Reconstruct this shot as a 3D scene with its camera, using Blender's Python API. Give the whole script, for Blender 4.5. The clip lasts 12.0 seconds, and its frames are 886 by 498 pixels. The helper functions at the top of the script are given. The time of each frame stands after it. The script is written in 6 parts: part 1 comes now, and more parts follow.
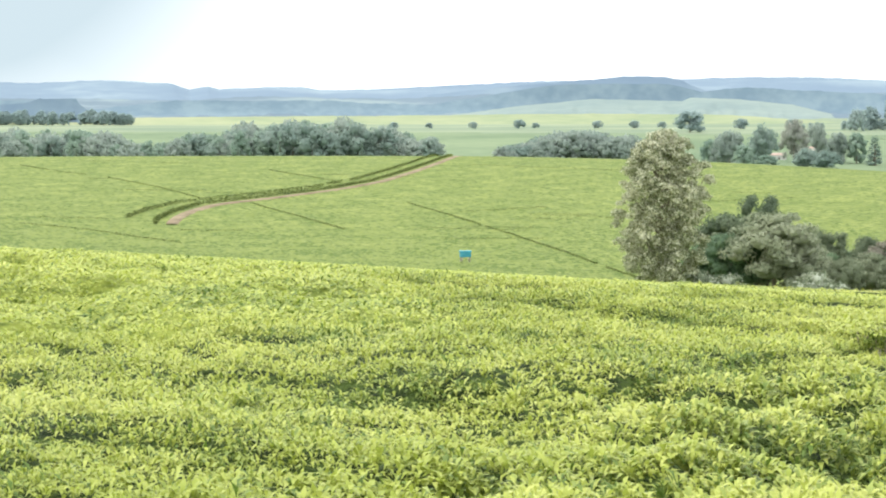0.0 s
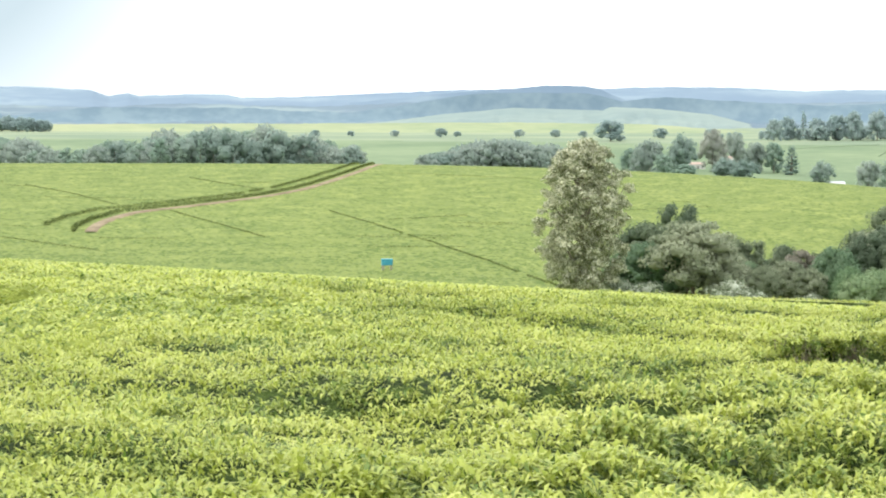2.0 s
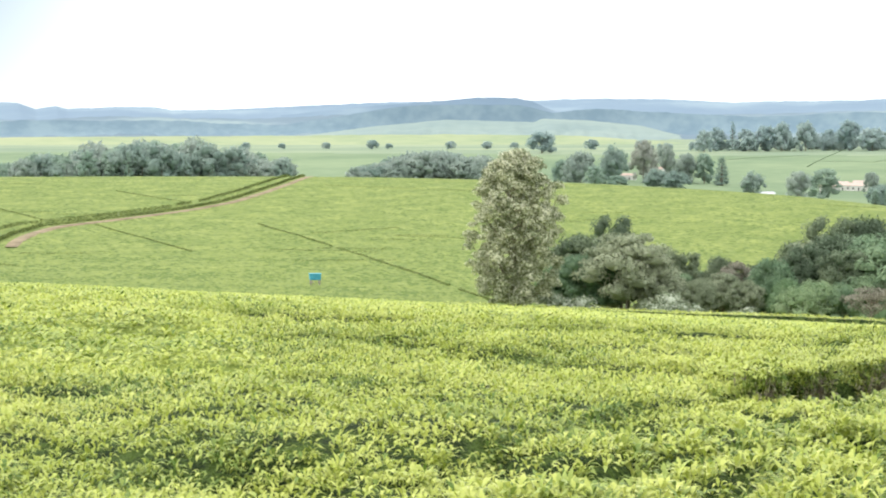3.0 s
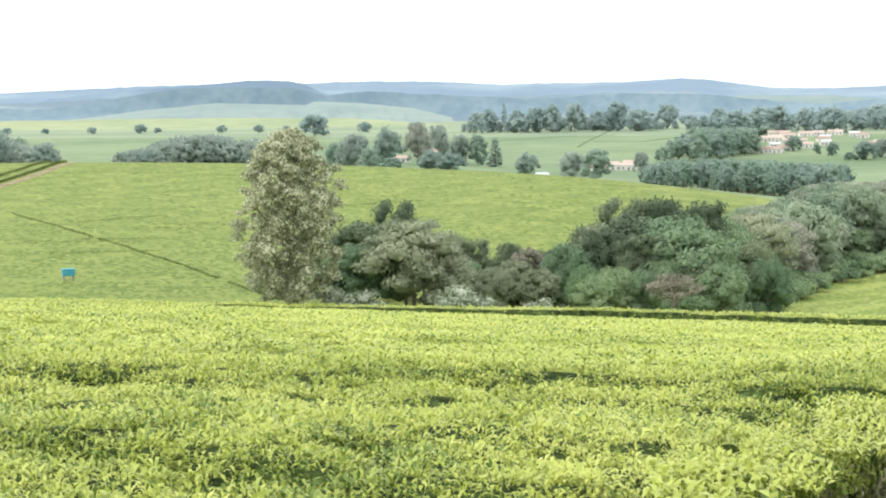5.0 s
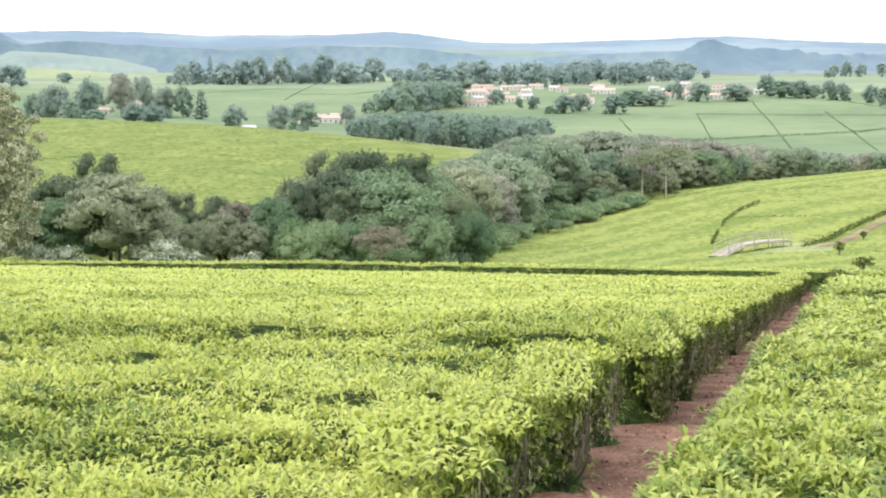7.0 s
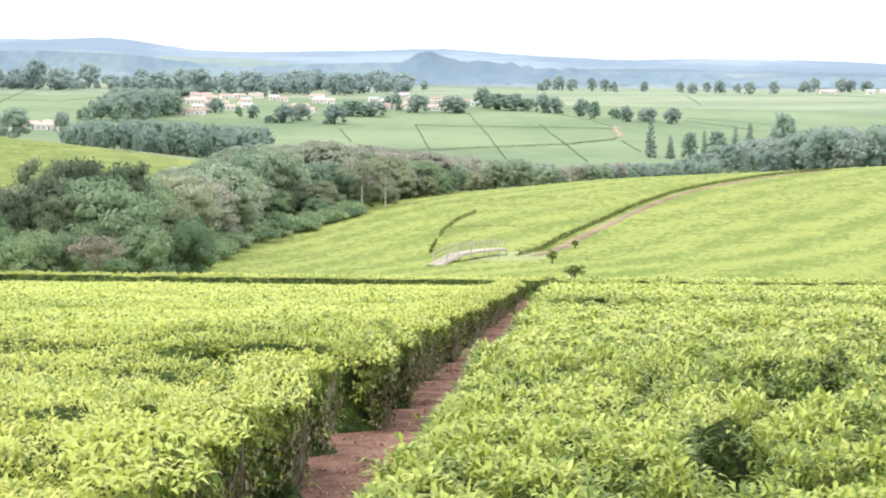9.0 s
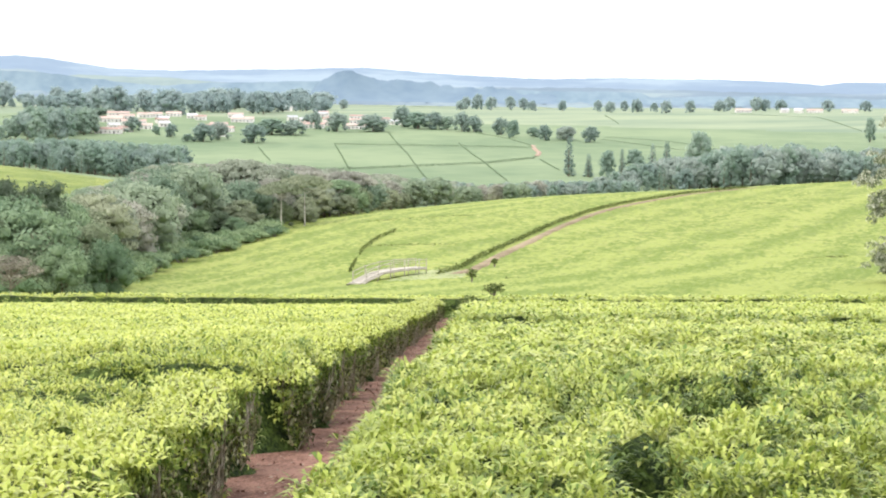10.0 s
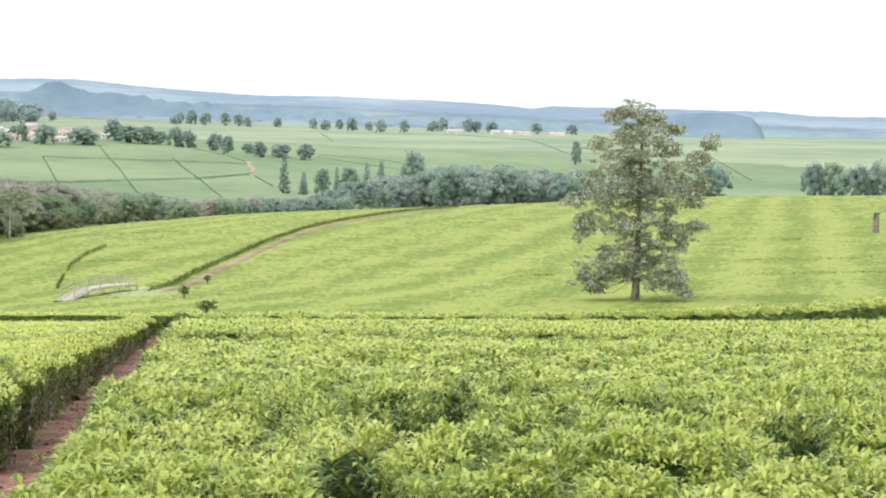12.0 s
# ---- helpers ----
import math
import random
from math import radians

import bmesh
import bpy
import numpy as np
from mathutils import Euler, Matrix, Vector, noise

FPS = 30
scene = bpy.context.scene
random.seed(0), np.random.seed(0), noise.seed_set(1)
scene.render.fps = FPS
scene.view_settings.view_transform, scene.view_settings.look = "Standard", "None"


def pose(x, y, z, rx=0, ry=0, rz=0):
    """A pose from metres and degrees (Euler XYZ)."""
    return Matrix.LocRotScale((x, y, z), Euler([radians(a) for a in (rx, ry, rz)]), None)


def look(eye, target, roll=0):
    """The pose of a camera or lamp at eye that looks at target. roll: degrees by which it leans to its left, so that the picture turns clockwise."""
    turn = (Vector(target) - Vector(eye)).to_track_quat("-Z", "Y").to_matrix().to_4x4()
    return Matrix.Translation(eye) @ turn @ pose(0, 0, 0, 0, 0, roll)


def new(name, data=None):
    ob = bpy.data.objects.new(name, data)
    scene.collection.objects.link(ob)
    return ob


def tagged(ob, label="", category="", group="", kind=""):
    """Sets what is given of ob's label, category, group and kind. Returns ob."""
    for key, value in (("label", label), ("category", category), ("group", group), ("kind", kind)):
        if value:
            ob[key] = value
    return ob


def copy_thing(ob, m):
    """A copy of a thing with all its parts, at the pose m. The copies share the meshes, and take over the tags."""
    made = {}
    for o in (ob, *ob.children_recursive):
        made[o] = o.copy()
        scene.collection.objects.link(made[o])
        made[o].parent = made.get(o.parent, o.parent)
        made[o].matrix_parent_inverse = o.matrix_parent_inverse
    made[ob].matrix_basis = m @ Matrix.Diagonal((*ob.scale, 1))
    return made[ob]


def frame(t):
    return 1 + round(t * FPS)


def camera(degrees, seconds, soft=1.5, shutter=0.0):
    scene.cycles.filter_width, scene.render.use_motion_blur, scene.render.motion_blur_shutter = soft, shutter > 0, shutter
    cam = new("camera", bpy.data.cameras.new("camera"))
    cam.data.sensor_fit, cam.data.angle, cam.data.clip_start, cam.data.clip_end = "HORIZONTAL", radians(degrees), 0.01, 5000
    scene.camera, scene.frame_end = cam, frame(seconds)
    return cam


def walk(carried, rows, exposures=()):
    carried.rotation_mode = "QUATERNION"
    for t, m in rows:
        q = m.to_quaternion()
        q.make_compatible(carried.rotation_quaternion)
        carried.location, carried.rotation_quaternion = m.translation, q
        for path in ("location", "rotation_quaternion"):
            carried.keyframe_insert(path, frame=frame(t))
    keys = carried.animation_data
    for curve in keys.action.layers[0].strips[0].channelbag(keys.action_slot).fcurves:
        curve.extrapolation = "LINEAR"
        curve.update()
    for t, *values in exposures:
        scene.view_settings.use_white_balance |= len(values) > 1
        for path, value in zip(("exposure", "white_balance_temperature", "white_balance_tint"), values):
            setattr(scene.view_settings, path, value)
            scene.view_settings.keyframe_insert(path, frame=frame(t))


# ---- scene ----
cam = camera(31.47, 12.0, soft=2.0)
PATH = [                                   # seconds, x, y, z, yaw, pitch, roll
    (0.0, -2.229, -13.112, 3.750, -1.68, -4.47, -0.10),
    (0.5, -2.229, -13.112, 3.750, -2.37, -4.28, 0.23),
    (1.0, -2.229, -13.112, 3.750, -2.65, -4.28, 0.43),
    (1.5, -2.229, -13.112, 3.750, -3.52, -4.19, 0.45),
    (2.0, -2.229, -13.112, 3.750, -4.54, -4.17, 0.16),
    (2.5, -2.229, -13.112, 3.750, -5.60, -3.88, 0.08),
    (2.7, -2.079, -12.235, 3.727, -6.13, -3.82, 0.04),
    (3.0, -1.702, -10.015, 3.667, -7.00, -3.73, -0.04),
    (3.4, -1.026, -6.039, 3.561, -8.28, -3.65, -0.16),
    (3.8, -0.382, -2.246, 3.460, -9.74, -3.64, -0.27),
    (4.1, -0.069, -0.405, 3.411, -10.97, -3.72, -0.34),
    (4.3, 0.000, 0.000, 3.400, -11.87, -3.82, -0.36),
    (4.5, 0.003, -0.001, 3.400, -12.80, -4.00, -0.25),
    (5.0, 0.012, -0.003, 3.400, -15.22, -4.38, -0.52),
    (5.5, 0.020, -0.006, 3.400, -17.60, -4.81, -0.44),
    (6.0, 0.028, -0.010, 3.400, -20.00, -5.37, -0.46),
    (6.5, 0.035, -0.015, 3.400, -22.70, -5.66, -0.38),
    (7.0, 0.042, -0.020, 3.400, -25.85, -6.15, -0.09),
    (7.2, 0.045, -0.023, 3.400, -26.98, -6.30, -0.02),
    (8.8, 0.063, -0.044, 3.400, -35.22, -5.93, 0.67),
    (9.0, 0.065, -0.047, 3.400, -36.06, -5.74, 0.80),
    (9.5, 0.070, -0.054, 3.400, -37.73, -5.28, 0.76),
    (10.0, 0.075, -0.061, 3.400, -38.98, -5.02, 0.83),
    (10.5, 0.080, -0.068, 3.400, -40.50, -4.67, 1.00),
    (11.0, 0.083, -0.077, 3.400, -42.91, -4.32, 1.39),
    (11.5, 0.084, -0.088, 3.400, -46.05, -4.17, 1.57),
    (12.0, 0.085, -0.099, 3.400, -49.37, -4.13, 2.05),
]
EXPOSURES = [(0.0, 0.83, 6500, 10), (2.5, 0.85, 6500, 10), (5.0, 0.77, 6500, 10), (7.0, 0.82, 6500, 12), (9.0, 0.98, 6500, 15), (10.5, 0.92, 6500, 16), (12.0, 0.70, 6500, 12)]
walk(cam, [(t, pose(x, y, z, 90 + pitch, 0, yaw) @ pose(0, 0, 0, 0, 0, roll)) for t, x, y, z, yaw, pitch, roll in PATH], EXPOSURES)

# ---- sky and sun: thin bright overcast ----
SUN_AZ, SUN_EL = 62.0, 52.0                # bearing to the left of ahead, height
world = bpy.data.worlds.new("sky")
scene.world = world
world.use_nodes = True
wn, wl = world.node_tree.nodes, world.node_tree.links
wn.clear()
sky = wn.new("ShaderNodeTexSky")
sky.sky_type, sky.sun_disc = "NISHITA", False
sky.sun_elevation, sky.sun_rotation = radians(SUN_EL), radians(-SUN_AZ)
sky.air_density, sky.dust_density = 1.0, 3.0
clear = wn.new("ShaderNodeBackground")
clear.inputs["Strength"].default_value = 0.13
wl.new(sky.outputs[0], clear.inputs["Color"])
cloud = wn.new("ShaderNodeBackground")
cloud.inputs["Color"].default_value = (0.95, 0.98, 1.0, 1)
cloud.inputs["Strength"].default_value = 1.0
tex = wn.new("ShaderNodeTexCoord")
puff = wn.new("ShaderNodeTexNoise")
puff.inputs["Scale"].default_value, puff.inputs["Detail"].default_value = 1.6, 5
ramp = wn.new("ShaderNodeMapRange")
ramp.inputs[1].default_value, ramp.inputs[2].default_value = 0.3, 0.5
ramp.inputs[3].default_value, ramp.inputs[4].default_value = 0.55, 1.0
cover = wn.new("ShaderNodeMixShader")
out = wn.new("ShaderNodeOutputWorld")
wl.new(tex.outputs["Generated"], puff.inputs["Vector"])
wl.new(puff.outputs[0], ramp.inputs[0])
thin = wn.new("ShaderNodeVectorMath")       # the cloud thins out towards one side of the sky
thin.operation = "DOT_PRODUCT"
thin.inputs[1].default_value = (-0.30, 0.93, 0.21)
veil = wn.new("ShaderNodeMapRange")
veil.inputs[1].default_value, veil.inputs[2].default_value = 0.95, 0.982
veil.inputs[3].default_value, veil.inputs[4].default_value = 1.0, 0.0
wl.new(tex.outputs["Generated"], thin.inputs[0])
wl.new(thin.outputs["Value"], veil.inputs[0])
wl.new(ramp.outputs[0], cover.inputs[0])
wl.new(clear.outputs[0], cover.inputs[1])
wl.new(cloud.outputs[0], cover.inputs[2])
thin_cloud = wn.new("ShaderNodeBackground")          # thin bluish cloud where the cover opens
thin_cloud.inputs["Color"].default_value = (0.76, 0.92, 1.0, 1)
thin_cloud.inputs["Strength"].default_value = 0.50
gap = wn.new("ShaderNodeMath")
gap.operation = "SUBTRACT"
gap.inputs[0].default_value = 1.0
wl.new(veil.outputs[0], gap.inputs[1])
wisp = wn.new("ShaderNodeMath")
wisp.operation = "MULTIPLY"
wl.new(gap.outputs[0], wisp.inputs[0])
wl.new(ramp.outputs[0], wisp.inputs[1])
opening = wn.new("ShaderNodeMixShader")
wl.new(wisp.outputs[0], opening.inputs[0])
wl.new(cover.outputs[0], opening.inputs[1])
wl.new(thin_cloud.outputs[0], opening.inputs[2])
wl.new(opening.outputs[0], out.inputs["Surface"])
lamp = bpy.data.lights.new("sun", "SUN")
lamp.energy, lamp.angle, lamp.color = 1.25, radians(60), (1.0, 0.96, 0.88)
sun = new("sun", lamp)
_d = Vector((-math.sin(radians(SUN_AZ)) * math.cos(radians(SUN_EL)), math.cos(radians(SUN_AZ)) * math.cos(radians(SUN_EL)), math.sin(radians(SUN_EL))))
sun.matrix_world = look(_d * 50, (0, 0, 0))

# ---- the lie of the land ----
EYE = 3.4                                  # eye height over the ground at the viewpoint
DOWN = (0.559, 0.829)                      # way of the fall of the near tea slope
RINGS = [85, 95, 115, 140, 180, 230, 300, 360, 420, 520, 650, 800, 1000, 1300, 1700, 2300, 3200, 4600]
LIE = {                                    # heights relative to the eye along rays, by bearing
    40: [-7.5, -8, -8.6, -9, -9, -8.5, -8, -7.5, -7, -11, -18, -16, -10, -2, 3, 12, 24, 40],
    20: [-8.2, -8.8, -9.8, -10.8, -11.2, -11, -9.6, -8, -6.8, -11, -18, -16, -10, -2, 3, 12, 24, 40],
    8: [-9.6, -10.1, -11.2, -12.2, -12.8, -12.2, -10.4, -8.4, -6.8, -11, -18, -16, -10, -2, 3, 12, 24, 40],
    -4: [-10.2, -10.6, -11.8, -12.6, -13.4, -13, -11.2, -9, -7.2, -11, -18, -16, -10, -2, 3, 12, 24, 40],
    -12: [-10.6, -11.0, -12.6, -13.8, -14.4, -13.8, -12, -9.9, -8.8, -13, -19, -17, -11, -2, 3, 12, 24, 38],
    -20: [-10.8, -11.6, -13.6, -15.3, -15.8, -14.6, -11.6, -10.8, -12.4, -18, -21, -17, -10, -2, 3, 12, 22, 34],
    -26: [-10.9, -11.8, -14.3, -16.4, -17.6, -15.6, -12.4, -15, -18, -21, -22, -18.5, -8, -1, 3, 10, 18, 30],
    -30: [-10.9, -11.8, -14.5, -16.6, -18.4, -19.4, -20, -20.4, -20.8, -21.6, -22, -18.5, -8, -1, 3, 10, 18, 28],
    -36: [-10.6, -11.4, -13.2, -14.8, -14.4, -14.9, -20, -24, -25, -24, -22, -18, -9, -1, 2, 8, 16, 26],
    -42: [-10.2, -10.8, -12.8, -14.4, -14.2, -13.6, -15.2, -21, -24, -24, -21.5, -18, -10, -1, 2, 8, 16, 26],
    -50: [-9.9, -10, -11.4, -12.8, -13.4, -13.2, -13.4, -15.6, -20, -23, -22, -18, -10, -1, 3, 10, 18, 28],
    -58: [-9.4, -9.4, -10.4, -11.4, -12, -12.2, -11.6, -11.4, -14, -20, -22, -18, -10, 0, 5, 14, 24, 34],
    -70: [-8.6, -8.6, -9, -9.4, -9.6, -9.2, -8.6, -7.8, -10, -18, -22, -18, -10, 2, 8, 18, 28, 38],
    -110: [-6, -6, -6, -6, -6, -6, -6, -6, -8, -12, -16, -14, -8, 2, 8, 18, 28, 38],
}
FINE_R = np.exp(np.linspace(math.log(60), math.log(4700), 260))
AZ_NODES = sorted(LIE)


def _profile(a):
    p = np.interp(np.log(FINE_R), np.log(RINGS), LIE[a])
    k = np.exp(-0.5 * (np.arange(-12, 13) / 4.5) ** 2)
    return np.convolve(np.pad(p, 12, mode="edge"), k / k.sum(), "valid")


FINE_AZ = np.arange(-140, 71, 1.0)
_t = np.array([_profile(a) for a in AZ_NODES])
LAND = np.array([[np.interp(a, AZ_NODES, _t[:, j]) for j in range(len(FINE_R))] for a in FINE_AZ])
_k = np.exp(-0.5 * (np.arange(-6, 7) / 2.2) ** 2)
LAND = np.apply_along_axis(lambda c: np.convolve(np.pad(c, 6, mode="edge"), _k / _k.sum(), "valid"), 0, LAND)


def near_z(x, y):
    """The near tea slope: an even fall that flattens round the viewpoint."""
    q = DOWN[0] * x + DOWN[1] * y
    u = (q - 14) / 2.0
    soft = np.where(u > 30, u, np.log1p(np.exp(np.minimum(u, 30)))) * 2.0
    return -3.82 - 0.03 * (q - 14) - 0.07 * soft


def land_z(x, y):
    """Ground height in the world at x, y (arrays or numbers)."""
    x, y = np.asarray(x, float), np.asarray(y, float)
    r = np.hypot(x, y)
    a = np.clip(np.degrees(np.arctan2(-x, y)), -139, 69)
    u = np.clip((np.log(np.maximum(r, 60)) - math.log(60)) / (math.log(4700 / 60)) * (len(FINE_R) - 1), 0, len(FINE_R) - 1.001)
    i = u.astype(int)
    f = u - i
    v = np.clip(a - FINE_AZ[0], 0, len(FINE_AZ) - 1.001)
    j = v.astype(int)
    g = v - j
    far = (LAND[j, i] * (1 - f) + LAND[j, i + 1] * f) * (1 - g) + (LAND[j + 1, i] * (1 - f) + LAND[j + 1, i + 1] * f) * g
    s = np.clip((r - 76) / 16.0, 0, 1)
    s = s * s * (3 - 2 * s)
    return near_z(x, y) * (1 - s) + far * s + EYE


def at(az, r):
    """Plan place on a bearing (degrees to the left of ahead) and range."""
    return -math.sin(radians(az)) * r, math.cos(radians(az)) * r

# ---- materials ----
def material(name, lo, hi, scale=1.0, rough=0.8, detail=4, grain=0.0, grain_scale=20.0, bump=0.0, bump_scale=30.0, island=0.0, stretch=(1, 1, 1), mid=None, through_light=0.0, coords="Object", each=0.0, rows=0.0, row_scale=0.045, row_turn=0.0):
    """A surface between two colours by noise at two scales, with relief; island: spread between loose pieces."""
    m = bpy.data.materials.new(name)
    m.use_nodes = True
    n, k = m.node_tree.nodes, m.node_tree.links
    b = n["Principled BSDF"]
    b.inputs["Roughness"].default_value = rough
    b.inputs["Specular IOR Level"].default_value = 0.3
    tc, mp = n.new("ShaderNodeTexCoord"), n.new("ShaderNodeMapping")
    mp.inputs["Scale"].default_value = stretch
    k.new(tc.outputs[coords], mp.inputs["Vector"])
    a = n.new("ShaderNodeTexNoise")
    a.inputs["Scale"].default_value, a.inputs["Detail"].default_value = scale, detail
    k.new(mp.outputs[0], a.inputs["Vector"])
    r = n.new("ShaderNodeValToRGB")
    r.color_ramp.elements[0].position, r.color_ramp.elements[1].position = 0.34, 0.66
    r.color_ramp.elements[0].color, r.color_ramp.elements[1].color = (*lo, 1), (*hi, 1)
    if mid:
        e = r.color_ramp.elements.new(0.5)
        e.color = (*mid, 1)
    value = a.outputs[0]
    if grain:
        g = n.new("ShaderNodeTexNoise")
        g.inputs["Scale"].default_value, g.inputs["Detail"].default_value = grain_scale, 3
        k.new(mp.outputs[0], g.inputs["Vector"])
        s = n.new("ShaderNodeMath")
        s.operation = "MULTIPLY_ADD"
        s.inputs[1].default_value = grain
        k.new(g.outputs[0], s.inputs[0])
        c = n.new("ShaderNodeMath")
        c.operation = "SUBTRACT"
        c.inputs[1].default_value = grain / 2
        k.new(value, c.inputs[0])
        k.new(c.outputs[0], s.inputs[2])
        value = s.outputs[0]
    if rows:
        wm, wv = n.new("ShaderNodeMapping"), n.new("ShaderNodeTexWave")
        wm.inputs["Rotation"].default_value = (0, 0, radians(row_turn))
        wv.inputs["Scale"].default_value, wv.inputs["Distortion"].default_value = row_scale, 2.5
        wv.inputs["Detail"].default_value, wv.inputs["Detail Scale"].default_value = 4, 0.6
        k.new(tc.outputs[coords], wm.inputs["Vector"])
        k.new(wm.outputs[0], wv.inputs["Vector"])
        s = n.new("ShaderNodeMath")
        s.operation = "MULTIPLY_ADD"
        s.inputs[1].default_value = rows
        k.new(wv.outputs["Fac"], s.inputs[0])
        c = n.new("ShaderNodeMath")
        c.operation = "SUBTRACT"
        c.inputs[1].default_value = rows / 2
        k.new(value, c.inputs[0])
        k.new(c.outputs[0], s.inputs[2])
        value = s.outputs[0]
    if island:
        geo = n.new("ShaderNodeNewGeometry")
        s = n.new("ShaderNodeMath")
        s.operation = "MULTIPLY_ADD"
        s.inputs[1].default_value = island
        k.new(geo.outputs["Random Per Island"], s.inputs[0])
        c = n.new("ShaderNodeMath")
        c.operation = "SUBTRACT"
        c.inputs[1].default_value = island / 2
        k.new(value, c.inputs[0])
        k.new(c.outputs[0], s.inputs[2])
        value = s.outputs[0]
    if each:
        oi = n.new("ShaderNodeObjectInfo")
        s = n.new("ShaderNodeMath")
        s.operation = "MULTIPLY_ADD"
        s.inputs[1].default_value = each
        k.new(oi.outputs["Random"], s.inputs[0])
        c = n.new("ShaderNodeMath")
        c.operation = "SUBTRACT"
        c.inputs[1].default_value = each / 2
        k.new(value, c.inputs[0])
        k.new(c.outputs[0], s.inputs[2])
        value = s.outputs[0]
    k.new(value, r.inputs[0])
    k.new(r.outputs[0], b.inputs["Base Color"])
    if bump:
        g = n.new("ShaderNodeTexNoise")
        g.inputs["Scale"].default_value, g.inputs["Detail"].default_value = bump_scale, 4
        k.new(mp.outputs[0], g.inputs["Vector"])
        u = n.new("ShaderNodeBump")
        u.inputs["Strength"].default_value, u.inputs["Distance"].default_value = 1.0, bump
        k.new(g.outputs[0], u.inputs["Height"])
        k.new(u.outputs[0], b.inputs["Normal"])
    if through_light:
        t = n.new("ShaderNodeBsdfTranslucent")
        k.new(r.outputs[0], t.inputs["Color"])
        x = n.new("ShaderNodeMixShader")
        x.inputs[0].default_value = through_light
        k.new(b.outputs[0], x.inputs[1])
        k.new(t.outputs[0], x.inputs[2])
        k.new(x.outputs[0], n["Material Output"].inputs["Surface"])
    return m


SOIL = material("red_earth", (0.135, 0.068, 0.048), (0.36, 0.205, 0.15), 1.6, 0.95, 9, 0.9, 22, 0.03, 24)
# near-black colour paints the shade inside the bushes; the far copy is lighter
TEA_UNDER = material("tea_inner_shade", (0.014, 0.03, 0.007), (0.10, 0.155, 0.03), 3.0, 0.9, 7, 0.9, 22, 0.10, 16)
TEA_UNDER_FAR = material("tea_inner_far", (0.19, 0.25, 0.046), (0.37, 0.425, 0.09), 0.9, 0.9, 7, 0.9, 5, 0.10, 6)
TEA_LEAF = material("tea_shoot", (0.41, 0.482, 0.09), (0.60, 0.645, 0.172), 0.30, 0.38, 5, 0.0, 20, 0, 30, 0.3, mid=(0.508, 0.57, 0.126), through_light=0.3)
TEA_LEAF_GREEN = material("green_tea_shoot", (0.37, 0.45, 0.082), (0.56, 0.61, 0.175), 0.30, 0.36, 5, 0.0, 20, 0, 30, 0.4, mid=(0.465, 0.535, 0.122), through_light=0.28)
# darker leaves: mature ones, and shade coloured into flanks and hollows
TEA_DARK = material("mature_and_shade_tea_leaf", (0.135, 0.215, 0.04), (0.39, 0.465, 0.115), 0.8, 0.5, 4, 0.0, 20, 0, 30, 0.5, through_light=0.25)
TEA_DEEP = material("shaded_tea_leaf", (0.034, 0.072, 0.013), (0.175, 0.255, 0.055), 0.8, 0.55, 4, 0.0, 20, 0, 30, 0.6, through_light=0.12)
TEA_SIDE = material("dusty_side_leaf", (0.105, 0.115, 0.05), (0.40, 0.385, 0.225), 1.2, 0.7, 4, island=0.8, through_light=0.1)
TEA_FIELD = material("far_tea", (0.165, 0.218, 0.042), (0.285, 0.322, 0.084), 0.14, 0.85, 9, 0.9, 0.8, 0.5, 1.2, mid=(0.228, 0.272, 0.064), rows=0.34, row_scale=0.03, row_turn=62)
TEA_GAP = material("tea_row_gap", (0.085, 0.115, 0.035), (0.22, 0.27, 0.08), 0.5, 0.9, 4, island=0.7)
TEA_FIELD_LEFT = material("far_tea_left", (0.132, 0.190, 0.034), (0.243, 0.292, 0.070), 0.14, 0.85, 9, 0.9, 0.8, 0.5, 1.2, mid=(0.176, 0.227, 0.049), rows=0.12, row_scale=0.03, row_turn=35)
TEA_TUFT = material("far_tea_bushes", (0.150, 0.212, 0.038), (0.275, 0.325, 0.082), 0.10, 0.85, 8, 0.6, 0.8, 0, 30, 0.4, mid=(0.213, 0.268, 0.06), rows=0.34, row_scale=0.04, row_turn=62)
TEA_TUFT_LEFT = material("far_tea_bushes_left", (0.104, 0.158, 0.027), (0.206, 0.255, 0.060), 0.10, 0.85, 8, 0.7, 0.8, 0, 30, 0.5, mid=(0.154, 0.204, 0.044))
# field colours with haze mixed in, paler and greyer in the farther one
PLAIN = material("hazed_valley_fields", (0.132, 0.198, 0.104), (0.21, 0.276, 0.15), 0.008, 0.95, 8, 0.45, 0.08)
PLAIN_FAR = material("hazed_distant_fields", (0.165, 0.232, 0.152), (0.285, 0.335, 0.208), 0.004, 0.95, 6, 0.3, 0.02, stretch=(1, 2.2, 1))
TRACK = material("red_track", (0.190, 0.145, 0.083), (0.330, 0.260, 0.166), 0.2, 0.95, 5, 0.5, 2.0, 0.03, 3)
TRACK_RED = material("bare_red_road", (0.30, 0.22, 0.16), (0.40, 0.30, 0.22), 0.2, 0.95, 5, 0.4, 2.0)
BARK = material("bark", (0.14, 0.12, 0.09), (0.32, 0.28, 0.22), 3, 0.95, 5, 0.5, 18, 0.02, 14)
LEAF_GREY = material("silver_oak_leaf", (0.25, 0.285, 0.16), (0.76, 0.755, 0.58), 0.45, 0.55, 4, island=0.75, mid=(0.375, 0.405, 0.235), through_light=0.4)
